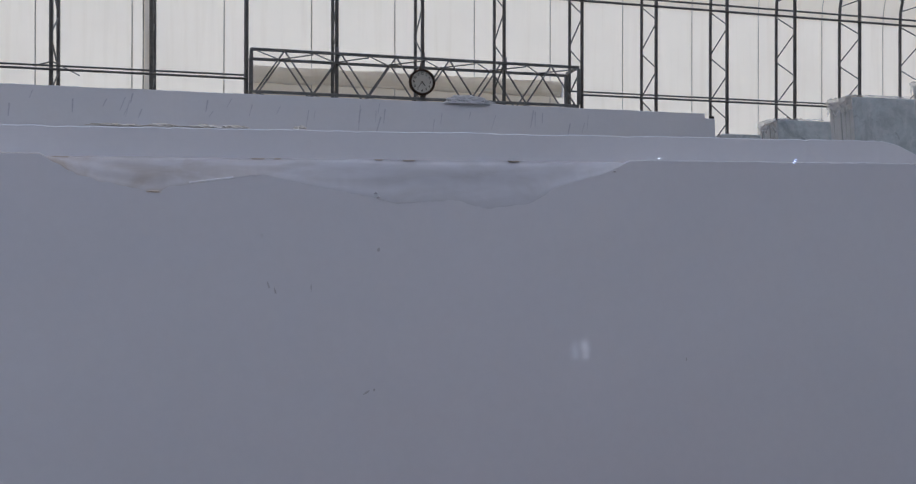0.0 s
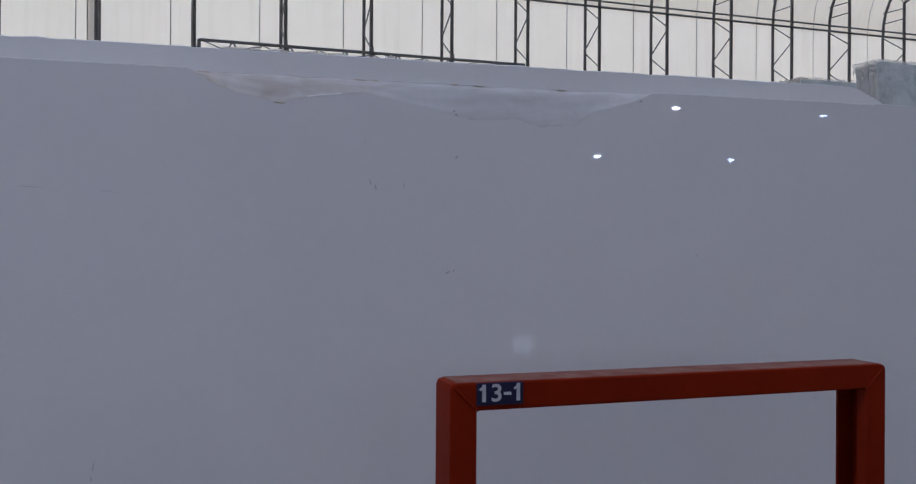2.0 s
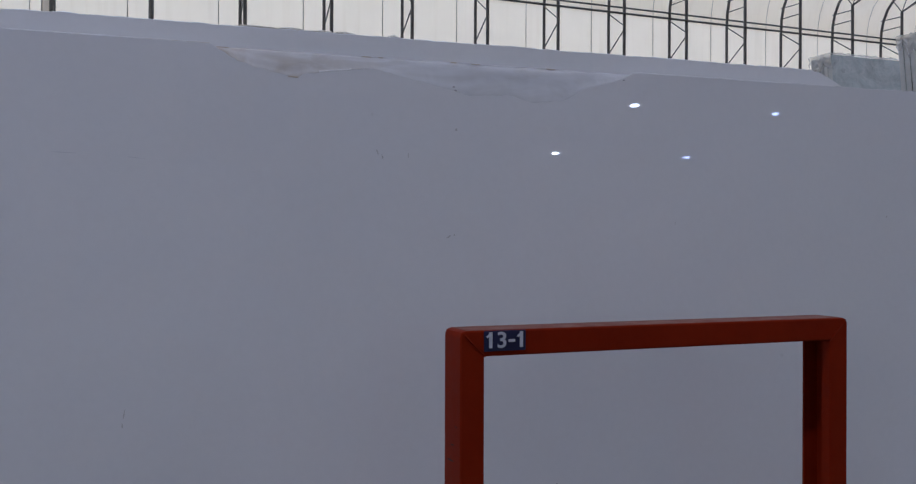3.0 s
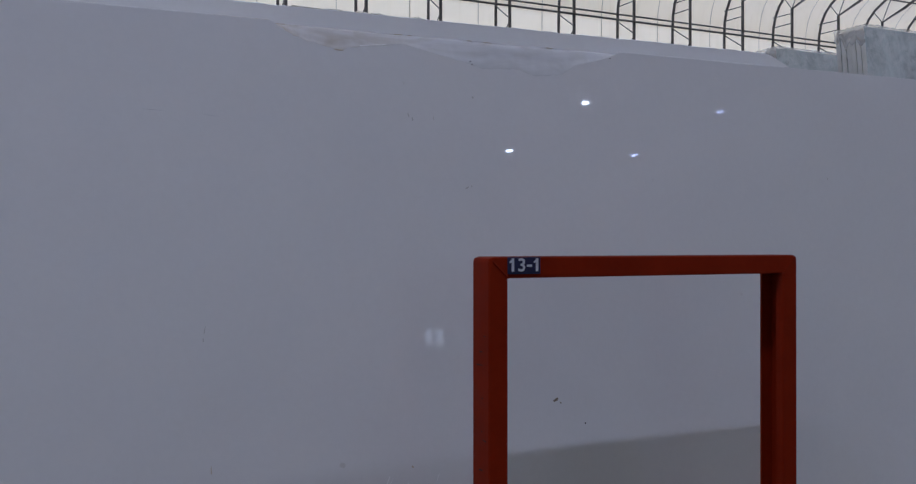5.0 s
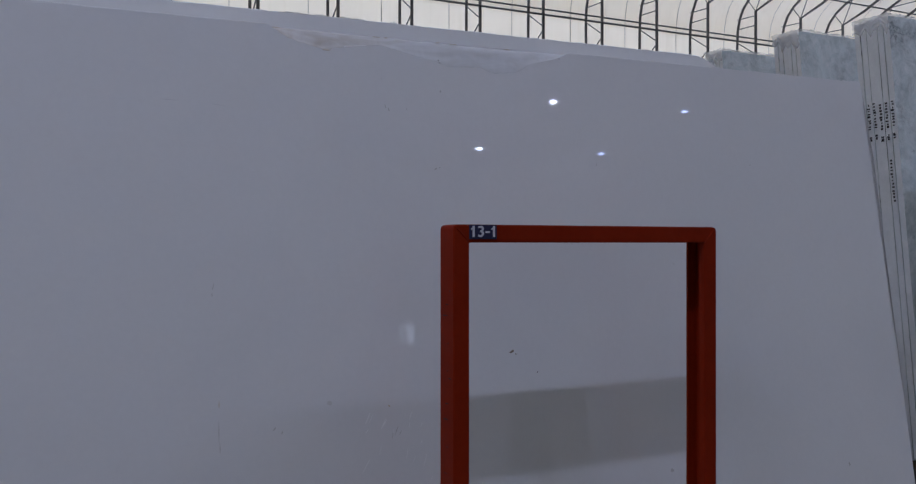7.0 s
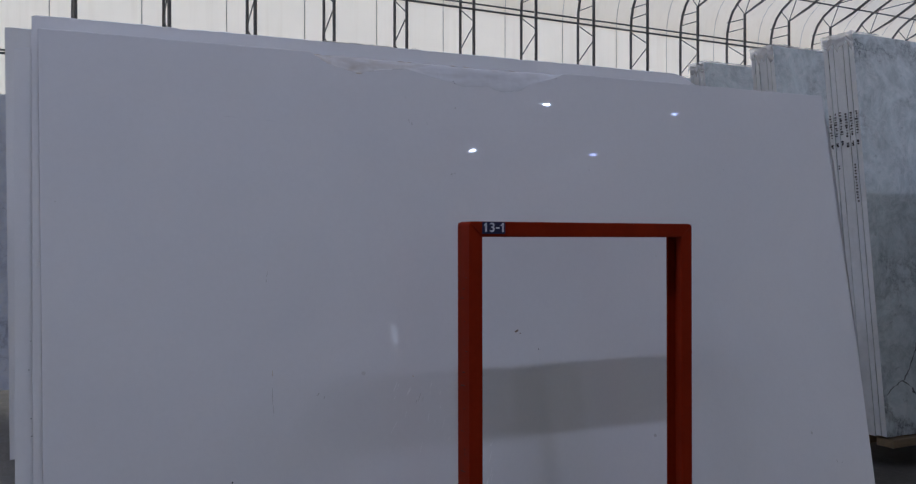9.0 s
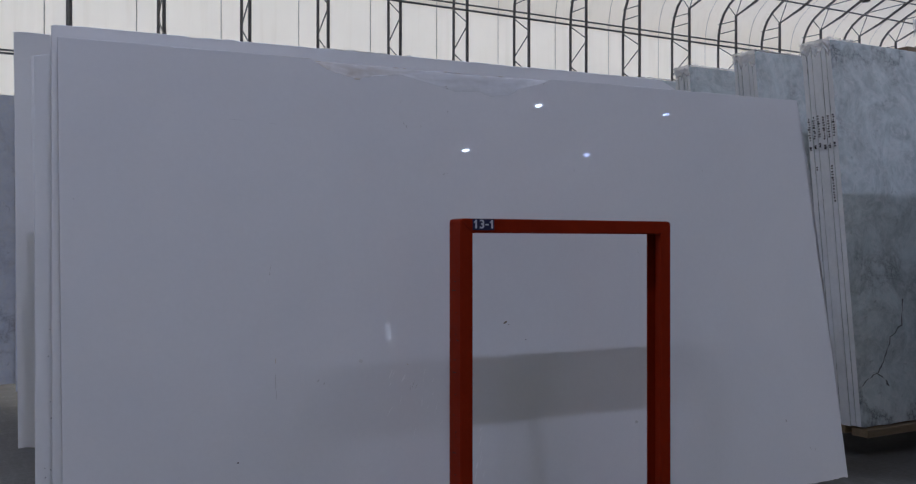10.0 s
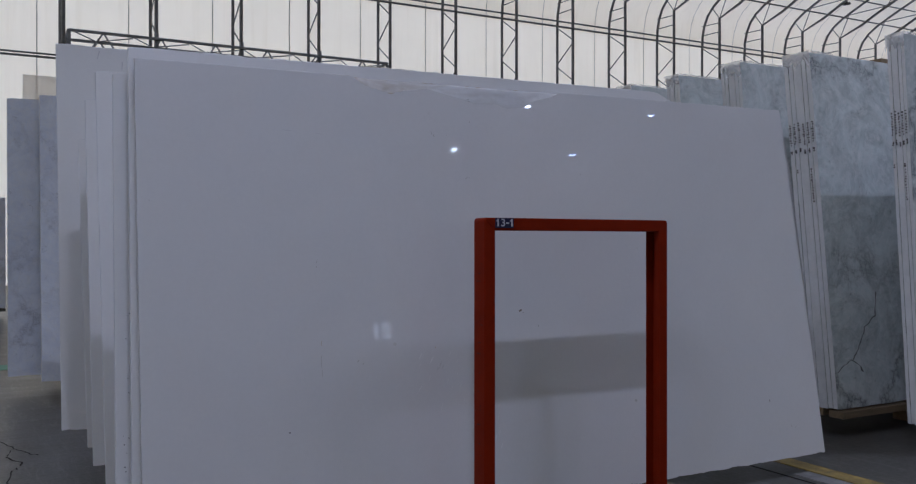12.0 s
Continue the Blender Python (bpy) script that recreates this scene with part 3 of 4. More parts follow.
CHIP = [(-0.43, 1.748), (-0.415, 1.738), (-0.385, 1.721), (-0.35, 1.709), (-0.32, 1.704), (-0.295, 1.698), (-0.272, 1.693), (-0.255, 1.702), (-0.215, 1.709), (-0.165, 1.716), (-0.115, 1.724),
        (-0.065, 1.713), (-0.015, 1.704), (0.04, 1.694), (0.095, 1.682), (0.155, 1.687), (0.195, 1.689), (0.213, 1.682), (0.243, 1.676), (0.315, 1.685), (0.344, 1.699), (0.364, 1.714), (0.445, 1.735), (0.505, 1.759)]
THICK = 0.02


def top_z(x):
    z = 1.738 + (1.783 - 1.738) * (x + 1.19) / 3.04
    if x > 0.9:
        z += 0.004 * max(0.0, noise.noise(Vector((x * 14, 4, 0)))) + 0.003 * noise.noise(Vector((x * 45, 6, 0)))
    return z + 0.0015 * noise.noise(Vector((x * 9, 1, 0))) + 0.001 * noise.noise(Vector((x * 40, 2, 0)))


def front_slab():
    t = group_at("marble_slab")
    x0, x1, n = -1.19, 2.03, 540
    bm = bmesh.new()
    cols = []
    zb = 0.097
    for i in range(n + 1):
        u = i / n
        col = []

        def px(z):
            left = -1.178 - 0.013 * (z - zb) / 1.64
            right = 2.027 - 0.18 * (z - zb) / 1.69 + (0.004 * noise.noise(Vector((z * 8, 5, 0))))
            if z > 1.74:
                right -= 0.02 * ((z - 1.74) / 0.04) ** 2
            return left + (right - left) * u
        xt = px(1.75)
        zt = top_z(xt)
        zf = zt
        chipped = -0.43 < xt < 0.505
        if chipped:
            zf = min(zt, interp(CHIP, xt) + 0.0022 * noise.noise(Vector((xt * 70, 0, 3))) + 0.0016 * noise.noise(Vector((xt * 170, 3, 3))))
        bottom = zb + 0.006 * noise.noise(Vector((u * 40, 7, 0))) + 0.004 * noise.noise(Vector((u * 130, 9, 0))) + 0.003 * noise.noise(Vector((u * 370, 2, 0)))
        bev = 0.0015 if not chipped else 0.0
        zs_ = [bottom, 0.5, 1.0, 1.5, zf - bev]
        for z in zs_:
            col.append(Vector((px(z), face_y(z), z)))
        # broken or sawn top between the front arris and the back arris
        back_z = zt - (0.0025 if chipped else 0.0015)
        if chipped and back_z - zf < 0.004:
            back_z = zf + 0.0005
        for k in range(1, 8):
            f = k / 8
            z = zf + (back_z - zf) * f
            y = face_y(zf) + THICK * f
            if chipped:
                d = min((zt - zf) / 0.04, 1.0) * math.sin(math.pi * f)
                y += d * (0.0018 * noise.noise(Vector((xt * 9, f * 3.5, 1))) + 0.0007 * noise.noise(Vector((xt * 40, f * 7, 4))))
                z += d * 0.002 * noise.noise(Vector((xt * 12, f * 3, 8)))
            else:
                z = zt
            col.append(Vector((px(z), y, z)))
        col.append(Vector((px(back_z), face_y(back_z) + THICK, back_z)))
        col.append(Vector((px(bottom), face_y(bottom) + THICK, bottom)))
        cols.append([bm.verts.new(p) for p in col])
    top_faces = []
    m_ = len(cols[0])
    for a, b in zip(cols, cols[1:]):
        for k in range(m_):
            f = bm.faces.new((a[k], b[k], b[(k + 1) % m_], a[(k + 1) % m_]))
            if 4 <= k <= m_ - 3 or k == m_ - 1:
                top_faces.append(f)
    ends = [bm.faces.new(cols[0]), bm.faces.new(cols[-1][::-1])]
    for f in top_faces + ends:
        f.material_index = 1
    bmesh.ops.recalc_face_normals(bm, faces=bm.faces)
    me = bpy.data.meshes.new("sheet")
    bm.to_mesh(me)
    bm.free()
    me.materials.append(M_SLAB)
    me.materials.append(M_RAW)
    for f in me.polygons:
        f.use_smooth = f.material_index == 1 and len(f.vertices) == 4
    ob = new("sheet", me)
    ob.parent = t
    # rusty tip, and a glint painted as pale bars along the broken edge
    zt = interp(CHIP, -0.272)
    part("rust_spot", blob((-0.272, face_y(zt) + 0.002, zt + 0.001), (0.013, 0.003, 0.003), 31, 0.5, 3), M_BROWN, t)
    for a, b in ((-0.222, -0.198), (-0.198, -0.175), (-0.175, -0.157)):
        za, zc = interp(CHIP, a), interp(CHIP, b)
        part("painted_glint", bar((a, face_y(za) + 0.0016, za + 0.0012), (b, face_y(zc) + 0.0016, zc + 0.0012), 0.0019, 8), M_SCUFF_GLINT, t)
    # stains, scratches and specks on the polished face
    rnd = random.Random(4)

    def mark(x, z, w, h, mat, tilt=0.0, seed=0):
        bm = bmesh.new()
        k = 10
        c, s = math.cos(tilt), math.sin(tilt)
        vs = []
        for i in range(k):
            a = 2 * math.pi * i / k
            r = 0.6 + 0.6 * rnd.random()
            dx, dz = w / 2 * r * math.cos(a), h / 2 * r * math.sin(a)
            zz = z + s * dx + c * dz
            vs.append(bm.verts.new((x + c * dx - s * dz, face_y(zz) - 0.0006, zz)))
        bm.faces.new(vs)
        part("stain", bm, mat, t)
    for x, z, w, h, mat, tilt in (
            (0.066, 1.609, 0.006, 0.007, M_STAIN, 0), (0.045, 1.386, 0.012, 0.004, M_STAIN, 0.5), (0.057, 1.389, 0.004, 0.004, M_STAIN, 0), (-0.579, 1.066, 0.0025, 0.016, M_STAIN, -0.2), (-0.582, 1.045, 0.003, 0.012, M_STAIN, 0.1),
            (0.275, 0.858, 0.020, 0.008, M_RUST, 0.5), (0.288, 0.850, 0.008, 0.003, M_RUST, -0.3), (-0.568, 0.775, 0.002, 0.02, M_BROWN, 0), (-0.569, 0.705, 0.0025, 0.05, M_STAIN, 0), (-0.567, 0.665, 0.003, 0.03, M_STAIN, 0),
            (-0.114, 0.733, 0.006, 0.007, M_BROWN, 0.6), (-0.094, 0.665, 0.0022, 0.028, M_STAIN, -0.4), (-0.083, 0.658, 0.002, 0.022, M_STAIN, -0.5), (-0.105, 0.655, 0.002, 0.02, M_STAIN, -0.2), (0.359, 0.793, 0.004, 0.004, M_INK, 0),
            (-0.105, 1.554, 0.003, 0.012, M_STAIN, 0.3), (-0.095, 1.545, 0.003, 0.010, M_STAIN, 0.2), (-0.04, 1.55, 0.002, 0.012, M_STAIN, 0), (1.246, 1.444, 0.004, 0.006, M_STAIN, 0.4), (0.60, 1.42, 0.002, 0.008, M_STAIN, 0),
            (-0.69, 0.47, 0.006, 0.006, M_INK, 0), (-1.15, 1.27, 0.006, 0.003, M_STAIN, 0), (-0.43, 0.70, 0.014, 0.004, M_STAIN, 0.8), (-0.41, 0.69, 0.010, 0.003, M_STAIN, 1.2), (1.66, 0.38, 0.010, 0.014, M_STAIN, 0.3),
            (1.80, 0.25, 0.003, 0.02, M_STAIN, 0.5), (1.83, 0.24, 0.003, 0.016, M_STAIN, -0.5), (0.85, 0.45, 0.014, 0.014, M_STAIN, 0.2), (-0.68, 1.53, 0.05, 0.0016, M_DRIP, -0.03), (-0.56, 1.525, 0.03, 0.0012, M_DRIP, -0.1)):
        mark(x, z, w, h, mat, tilt)
    # pale scuffs beside the steel frame
    for i in range(26):
        near = i % 3 == 0
        x, z = (0.13 + 0.04 * rnd.random(), 0.30 + 0.2 * rnd.random()) if near else (-0.19 + 0.2 * rnd.random(), 0.49 + 0.22 * rnd.random())
        mark(x, z, 0.0012 + 0.0016 * rnd.random(), 0.012 + 0.035 * rnd.random(), M_SCUFF_GLINT, -0.15 - 0.5 * rnd.random())
    # brown resin left along the broken edge
    for x, w in ((-0.405, 0.035), (-0.12, 0.03), (-0.09, 0.015), (0.07, 0.02), (0.12, 0.03), (0.3, 0.03)):
        zt = top_z(x) - 0.004
        part("resin_trace", box((x - w / 3, face_y(zt) + THICK - 0.004, zt - 0.0005), (x + w / 3, face_y(zt) + THICK - 0.001, zt + 0.0012), 0.0006), M_BROWN, t)
    run = []
    for k in range(200):
        x = -0.415 + 0.9 * k / 199
        z = interp(CHIP, x) + 0.0022 * noise.noise(Vector((x * 70, 0, 3))) + 0.0016 * noise.noise(Vector((x * 170, 3, 3)))
        run.append((x, z))
    # short pale strips along parts of the chip's lower outline
    for a in (54, 108, 144, 162):
        seg = run[a:a + 8 + (a * 7) % 11]
        bm = bmesh.new()
        top = [bm.verts.new((x, face_y(z) - 0.0002, z + 0.0009)) for x, z in seg]
        low = [bm.verts.new((x, face_y(z) - 0.0003, z - 0.0002)) for x, z in seg]
        for k in range(len(seg) - 1):
            bm.faces.new((low[k], low[k + 1], top[k + 1], top[k]))
        part("pale_rim", bm, M_WRAP, t, "thin pale rim")
    for x, z in ((0.062, 1.697), (0.066, 1.690), (0.475, 1.741)):
        part("glint_facet", blob((x, face_y(z) - 0.0005, z), (0.003, 0.002, 0.003), x * 50, 0.3, 1), M_GLINT, t)
    return tagged(t, "polished white marble slab with a long broken chip along its top edge", "marble slab", "white slabs")


front_slab()


def plain_slab(x0, x1, y_top, z0, z1, mat, slope=0.0, lean=LEAN, thick=0.02, seed=1, left_tilt=0.0, wavy=0.012, label="", cut=0.0, group="white slabs"):
    """A leaning slab with a slightly uneven outline; y_top is its front at the top."""
    bm = bmesh.new()
    n = 260 if seed == 2 else 90
    cols = []
    for i in range(n + 1):
        u = i / n
        x = x0 + (x1 - x0) * u
        zt = z1 + slope * (x - x0) + 0.002 * noise.noise(Vector((x * 7, seed, 0))) + 0.002 * noise.noise(Vector((x * 30, seed, 2)))
        if seed == 2:
            zt -= 0.022 * max(0.0, noise.noise(Vector((x * 13, 9, 3))) - 0.38) + 0.01 * max(0.0, noise.noise(Vector((x * 37, 4, 1))) - 0.4)
        if cut and x > x1 - cut:
            zt -= 0.45 * cut * ((x - x1 + cut) / cut) ** 1.5
        if i == 0:
            zt -= 0.004
        zb = z0 + wavy * noise.noise(Vector((x * 5, seed, 5))) + 0.4 * wavy * noise.noise(Vector((x * 19, seed, 5)))
        yt, yb = y_top, y_top - lean * (z1 - z0)
        tl = left_tilt * (1 - u)
        e = 0.0015
        cols.append([bm.verts.new(p) for p in (
            (x + tl, yb, zb), (x, yt - 0.0002, zt - e), (x, yt + e, zt), (x, yt + thick - e, zt), (x, yt + thick, zt - e), (x + tl, yb + thick, zb))])
    for a, b in zip(cols, cols[1:]):
        for k in range(6):
            f = bm.faces.new((a[k], b[k], b[(k + 1) % 6], a[(k + 1) % 6]))
            f.material_index = 0 if k == 0 else 1
    for f in (bm.faces.new(cols[0]), bm.faces.new(cols[-1][::-1])):
        f.material_index = 1
    bmesh.ops.recalc_face_normals(bm, faces=bm.faces)
    me = bpy.data.meshes.new("marble_slab")
    bm.to_mesh(me)
    bm.free()
    me.materials.append(mat)
    me.materials.append(M_EDGE)
    ob = new("marble_slab", me)
    if label:
        tagged(ob, label, "marble slab", group)
    return ob


W = "white marble slab leaning in the stack on timber bearers"
slab_behind = plain_slab(-1.205, 1.26, 0.352, 0.097, 1.782, M_SLAB2, 0.016, seed=2, label="taller white marble slab directly behind the chipped one", cut=0.22)
slab_third = plain_slab(-1.247, 1.10, 0.402, 0.097, 1.70, M_SLAB2, 0.02, seed=3, label=W)
plain_slab(-1.241, 1.30, 0.95, 0.097, 1.80, M_SLAB2, 0.008, seed=4, left_tilt=0.03, label=W)
plain_slab(-1.206, 1.25, 1.68, 0.115, 1.80, M_SLAB2, 0.006, seed=5, left_tilt=0.025, label=W)
plain_slab(-1.204, 1.15, 2.02, 0.125, 1.648, M_SLAB2, 0.0, seed=6, left_tilt=0.035, label="short white marble slab standing low in the stack")
slab_tall = plain_slab(-1.275, 1.90, 2.45, 0.14, 2.204, M_SLAB2, 0.001, seed=7, wavy=0.03, thick=0.03, left_tilt=0.02, label="tall white marble slab with drip stains near its top")
plain_slab(-1.262, 1.975, 2.492, 0.14, 2.190, M_SLAB2, 0.001, seed=8, left_tilt=0.02, label="tall white marble slab close behind another tall one")
rs = random.Random(21)
for i in range(26):
    z = 0.15 + 0.75 * rs.random() ** 1.6
    x = -1.235 + 0.012 + 0.03 * rs.random()
    r = 0.0008 + 0.0016 * rs.random() ** 2
    y = 0.402 - LEAN * (1.70 - z)
    part("speck", bar((x, y - 0.0006, z), (x, y + 0.001, z), r, 6), M_INK, slab_third)
for x in (-0.75, 0.95):
    tagged(finish("timber_bearer", box((x - 0.05, 0.12, 0.0), (x + 0.05, 2.6, 0.09), 0.004), M_WOOD), "rough pale timber bearer under the stacked slabs", "timber", "bearers under slabs")


rr = random.Random(12)
for i in range(9):
    x = -0.36 + 0.34 * rr.random()
    part("resin_trace", blob((x, 0.3690, 1.7850 + 0.016 * (x + 1.205)), (0.010 + 0.018 * rr.random(), 0.0040, 0.004 * rr.random() + 0.0015), i, 0.8, 3), M_RESIN, slab_behind)


# drip stains below the top of the tall rear slab
def drips():
    rnd = random.Random(8)
    for i in range(34):
        x = -1.1 + 2.5 * rnd.random()
        z = 2.19 - 0.06 * rnd.random()
        h = 0.025 + 0.05 * rnd.random()
        lx = -0.02 * rnd.random()
        bm = bmesh.new()

        def yy(zz):
            return 2.45 - LEAN * (2.204 - zz) - 0.0012
        w = 0.0012 + 0.0022 * rnd.random()
        vs = [bm.verts.new(p) for p in ((x - w, yy(z), z), (x + w, yy(z), z), (x + lx + w * 0.6, yy(z - h), z - h), (x + lx - w * 0.4, yy(z - h), z - h))]
        bm.faces.new(vs)
        part("drip", bm, M_DRIP, slab_tall)


drips()


# ---- red steel frame with the rack label ----
def red_frame():
    t = group_at("steel_frame")
    xl, xr, zt, tube, yf, yb = -0.045, 0.815, 1.221, 0.045, -0.004, 0.074

    c = 0.010

    def prism(name, outline, joints):
        """A tube section cut from the outline; edges lying on the joints stay sharp."""
        bm = bmesh.new()
        f = [bm.verts.new((x, yf, z)) for x, z in outline]
        b = [bm.verts.new((x, yb, z)) for x, z in outline]
        n = len(outline)
        bm.faces.new(f)
        bm.faces.new(b[::-1])
        sharp = set()
        for i in range(n):
            k = (i + 1) % n
            bm.faces.new((f[i], b[i], b[k], f[k]))
            if i in joints:
                sharp.update((bm.edges.get((f[i], f[k])), bm.edges.get((b[i], b[k])), bm.edges.get((f[i], b[i])), bm.edges.get((f[k], b[k]))))
        bmesh.ops.bevel(bm, geom=[e for e in bm.edges if e not in sharp], offset=0.003, segments=2, profile=0.5, affect="EDGES")
        part(name, bm, M_RED, t)
    def channel(x_out, x_in):
        """An upright channel: closed outside, grooved on the side facing the opening."""
        g = x_in + (x_out - x_in) * 0.75
        outline = [(x_out, yf), (x_in, yf), (x_in, yf + 0.024), (g, yf + 0.026), (g, yb - 0.006), (x_in, yb - 0.005), (x_in, yb), (x_out, yb)]
        bm = bmesh.new()
        lo = [bm.verts.new((x, y, 0.012)) for x, y in outline]
        hi = [bm.verts.new((x, y, zt - tube)) for x, y in outline]
        n = len(outline)
        for k in range(n):
            bm.faces.new((lo[k], lo[(k + 1) % n], hi[(k + 1) % n], hi[k]))
        bm.faces.new(lo[::-1])
        bm.faces.new(hi)
        edges = [bm.edges.get((lo[k], hi[k])) for k in (0, 1, 7)]
        bmesh.ops.bevel(bm, geom=edges, offset=0.003, segments=2, profile=0.5, affect="EDGES")
        part("post", bm, M_RED, t)
    channel(xl, xl + tube)
    channel(xr, xr - tube)
    prism("corner", [(xl, zt - tube), (xl + tube, zt - tube), (xl + 0.3 * c, zt - 0.3 * c), (xl, zt - c)], (0, 1))
    prism("corner", [(xr, zt - tube), (xr, zt - c), (xr - 0.3 * c, zt - 0.3 * c), (xr - tube, zt - tube)], (2, 3))
    prism("top_beam", [(xl + tube, zt - tube), (xr - tube, zt - tube), (xr - 0.3 * c, zt - 0.3 * c), (xr - c, zt), (xl + c, zt), (xl + 0.3 * c, zt - 0.3 * c)], (1, 5))
    for x, s in ((xl, 1), (xr, -1)):
        part("weld_seam", bar((x + s * 0.008, yf - 0.0006, zt - 0.008), (x + s * (tube + 0.001), yf - 0.0002, zt - tube), 0.0016, 6), M_RED, t)
        part("foot_plate", box((x - 0.06 + s * 0.022, yf - 0.04, 0.0), (x + 0.06 + s * 0.022, yb + 0.04, 0.012), 0.002), M_RED, t)
    part("dust_film", box((xl + 0.012, yf + 0.004, zt - 0.0005), (xr - 0.012, yb - 0.004, zt + 0.0007)), M_DUST, t, "thin pale dust on the top beam")
    rnd = random.Random(3)
    for i in range(16):
        z = 0.35 + 0.8 * rnd.random()
        r = 0.0012 + 0.002 * rnd.random()
        part("paint_chip", bar((xl - 0.0005 + 0.0, yf + 0.01 + 0.05 * rnd.random(), z), (xl + 0.001, yf + 0.03, z + 0.001), r * 0.6, 5), M_DARK, t)
    lab = part("label_plate", box((-0.002, yf - 0.0022, 1.1845), (0.0775, yf - 0.0004, 1.2205), 0.0006, segments=1), M_NAVY, t, "navy label plate")
    for body, x, stretch in (("1", 0.0099, 1.25), ("3", 0.0315, 1.10), ("-", 0.0500, 1.20), ("1", 0.0684, 1.25)):
        text_mesh("label_digit", body, 0.0385, M_WHITE, lab, pose(x, yf - 0.0031, 1.2025 + (0.003 if body == "-" else 0), 90, 0, 0) @ Matrix.Diagonal((stretch, 1.0, 1, 1)), 0.0003)
        if body == "1":
            part("digit_serif", bar((x - 0.0072, yf - 0.0029, 1.2092), (x - 0.0005, yf - 0.0029, 1.2142), 0.0016, 4, square=True), M_WHITE, lab)
    return tagged(t, "dull red painted steel tube frame with a navy number label", "steel frame")


red_frame()


# ---- bundles of grey marble beside the stack ----
def bundle(x, y_front, y_back, z0, z1, n, mat, seed, lean=0.095, length=2.6, marks=True, tuck=0.01, label="bundle of grey veined marble slabs standing on timber bearers"):
    rnd = random.Random(seed)
    t = tagged(group_at("slab_bundle"), label, "slab bundle", "marble bundles")
    pitch = (y_back - y_front) / n
    for i in range(n):
        s = plain_slab(x + 0.006 * (rnd.random() - 0.5) * (i > 0), x + length, y_front + i * pitch, z0, z1 - 0.012 * rnd.random() * (i > 0), mat, 0.004, lean, pitch * 0.88, seed * 10 + i, 0.0, 0.008)
        s.name = "slab"
        s.parent = t
        if marks:
            rows = [0.42 + 0.0145 * k for k in range(9)] + [0.575, 0.584, 0.593] + ([0.70, 0.712] if i in (1, 4) else [])
            rows += [0.73 + 0.016 * k for k in range(11)] if i == 1 else []
            for dz in rows:
                z = z1 - dz - 0.004 * rnd.random() - 0.006 * (i % 3)
                y = y_front + i * pitch - lean * (z1 - z) * 1.0
                h = 0.007 + 0.006 * rnd.random()
                part("ink_mark", box((x - 0.0075, y + pitch * (0.2 + 0.15 * rnd.random()), z), (x - 0.0055, y + pitch * (0.48 + 0.25 * rnd.random()), z + h * 0.75)), M_INK, t)
    yb = y_front - lean * (z1 - z0)
    d = y_back - y_front
    # pale block added behind the edges, so the gaps between slabs stay grey
    bm = bmesh.new()
    za, zc = z0 + 0.02, z1 - 0.03
    ya, yc = yb + lean * 0.02 + 0.004, y_front - lean * 0.03 + 0.004
    vs = [bm.verts.new(p) for x_ in (x + 0.009, x + length - 0.02) for p in ((x_, ya, za), (x_, ya + d - 0.01, za), (x_, yc + d - 0.01, zc), (x_, yc, zc))]
    for f in ((0, 1, 2, 3), (7, 6, 5, 4), (0, 4, 5, 1), (1, 5, 6, 2), (2, 6, 7, 3), (3, 7, 4, 0)):
        bm.faces.new([vs[k] for k in f])
    part("gap_fill", bm, M_EDGE, t, "pale fill added to keep the slab gaps from going black")
    if marks:
        part("plank", box((x + tuck, yb - 0.03, z0 - 0.052), (x + length, yb + 0.07, z0 - 0.009), 0.004), M_WOOD, t)
        part("plank", box((x + tuck, yb + 0.11, z0 - 0.052), (x + length, yb + d + 0.03, z0 - 0.009), 0.004), M_WOOD, t)
    else:
        part("rail", box((x + 0.3, yb - 0.02, z0 - 0.052), (x + length, yb + d + 0.03, z0 - 0.009), 0.004), M_STEEL, t)
    for bx in (x + 0.8, x + length - 0.5):
        part("bearer", box((bx, yb, 0.0), (bx + 0.10, yb + d + 0.02, z0 - 0.053), 0.004), M_WOOD if marks else M_STEEL, t)
    return t


veined = bundle(2.715, 0.872, 1.067, 0.165, 2.27, 6, M_GREY, 1, length=3.3)
rv = random.Random(17)


def vein(points, w):
    """A thin dark vein in the polished face of the bundle."""
    bm = bmesh.new()
    rows = []
    for (xa, za), (xb, zb) in zip(points, points[1:]):
        for k in range(5):
            x = xa + (xb - xa) * k / 5 + 0.010 * (rv.random() - 0.5)
            z = za + (zb - za) * k / 5 + 0.010 * (rv.random() - 0.5)
            h = w * (0.3 + rv.random())
            rows.append([bm.verts.new((x + dx, 0.872 - 0.095 * (2.27 - z - dz) - 0.0008, z + dz)) for dx, dz in ((-h, h * 0.5), (h, -h * 0.5))])
    for a, b in zip(rows, rows[1:]):
        bm.faces.new((a[0], a[1], b[1], b[0]))
    part("vein", bm, M_VEIN, veined, "dark crooked vein")


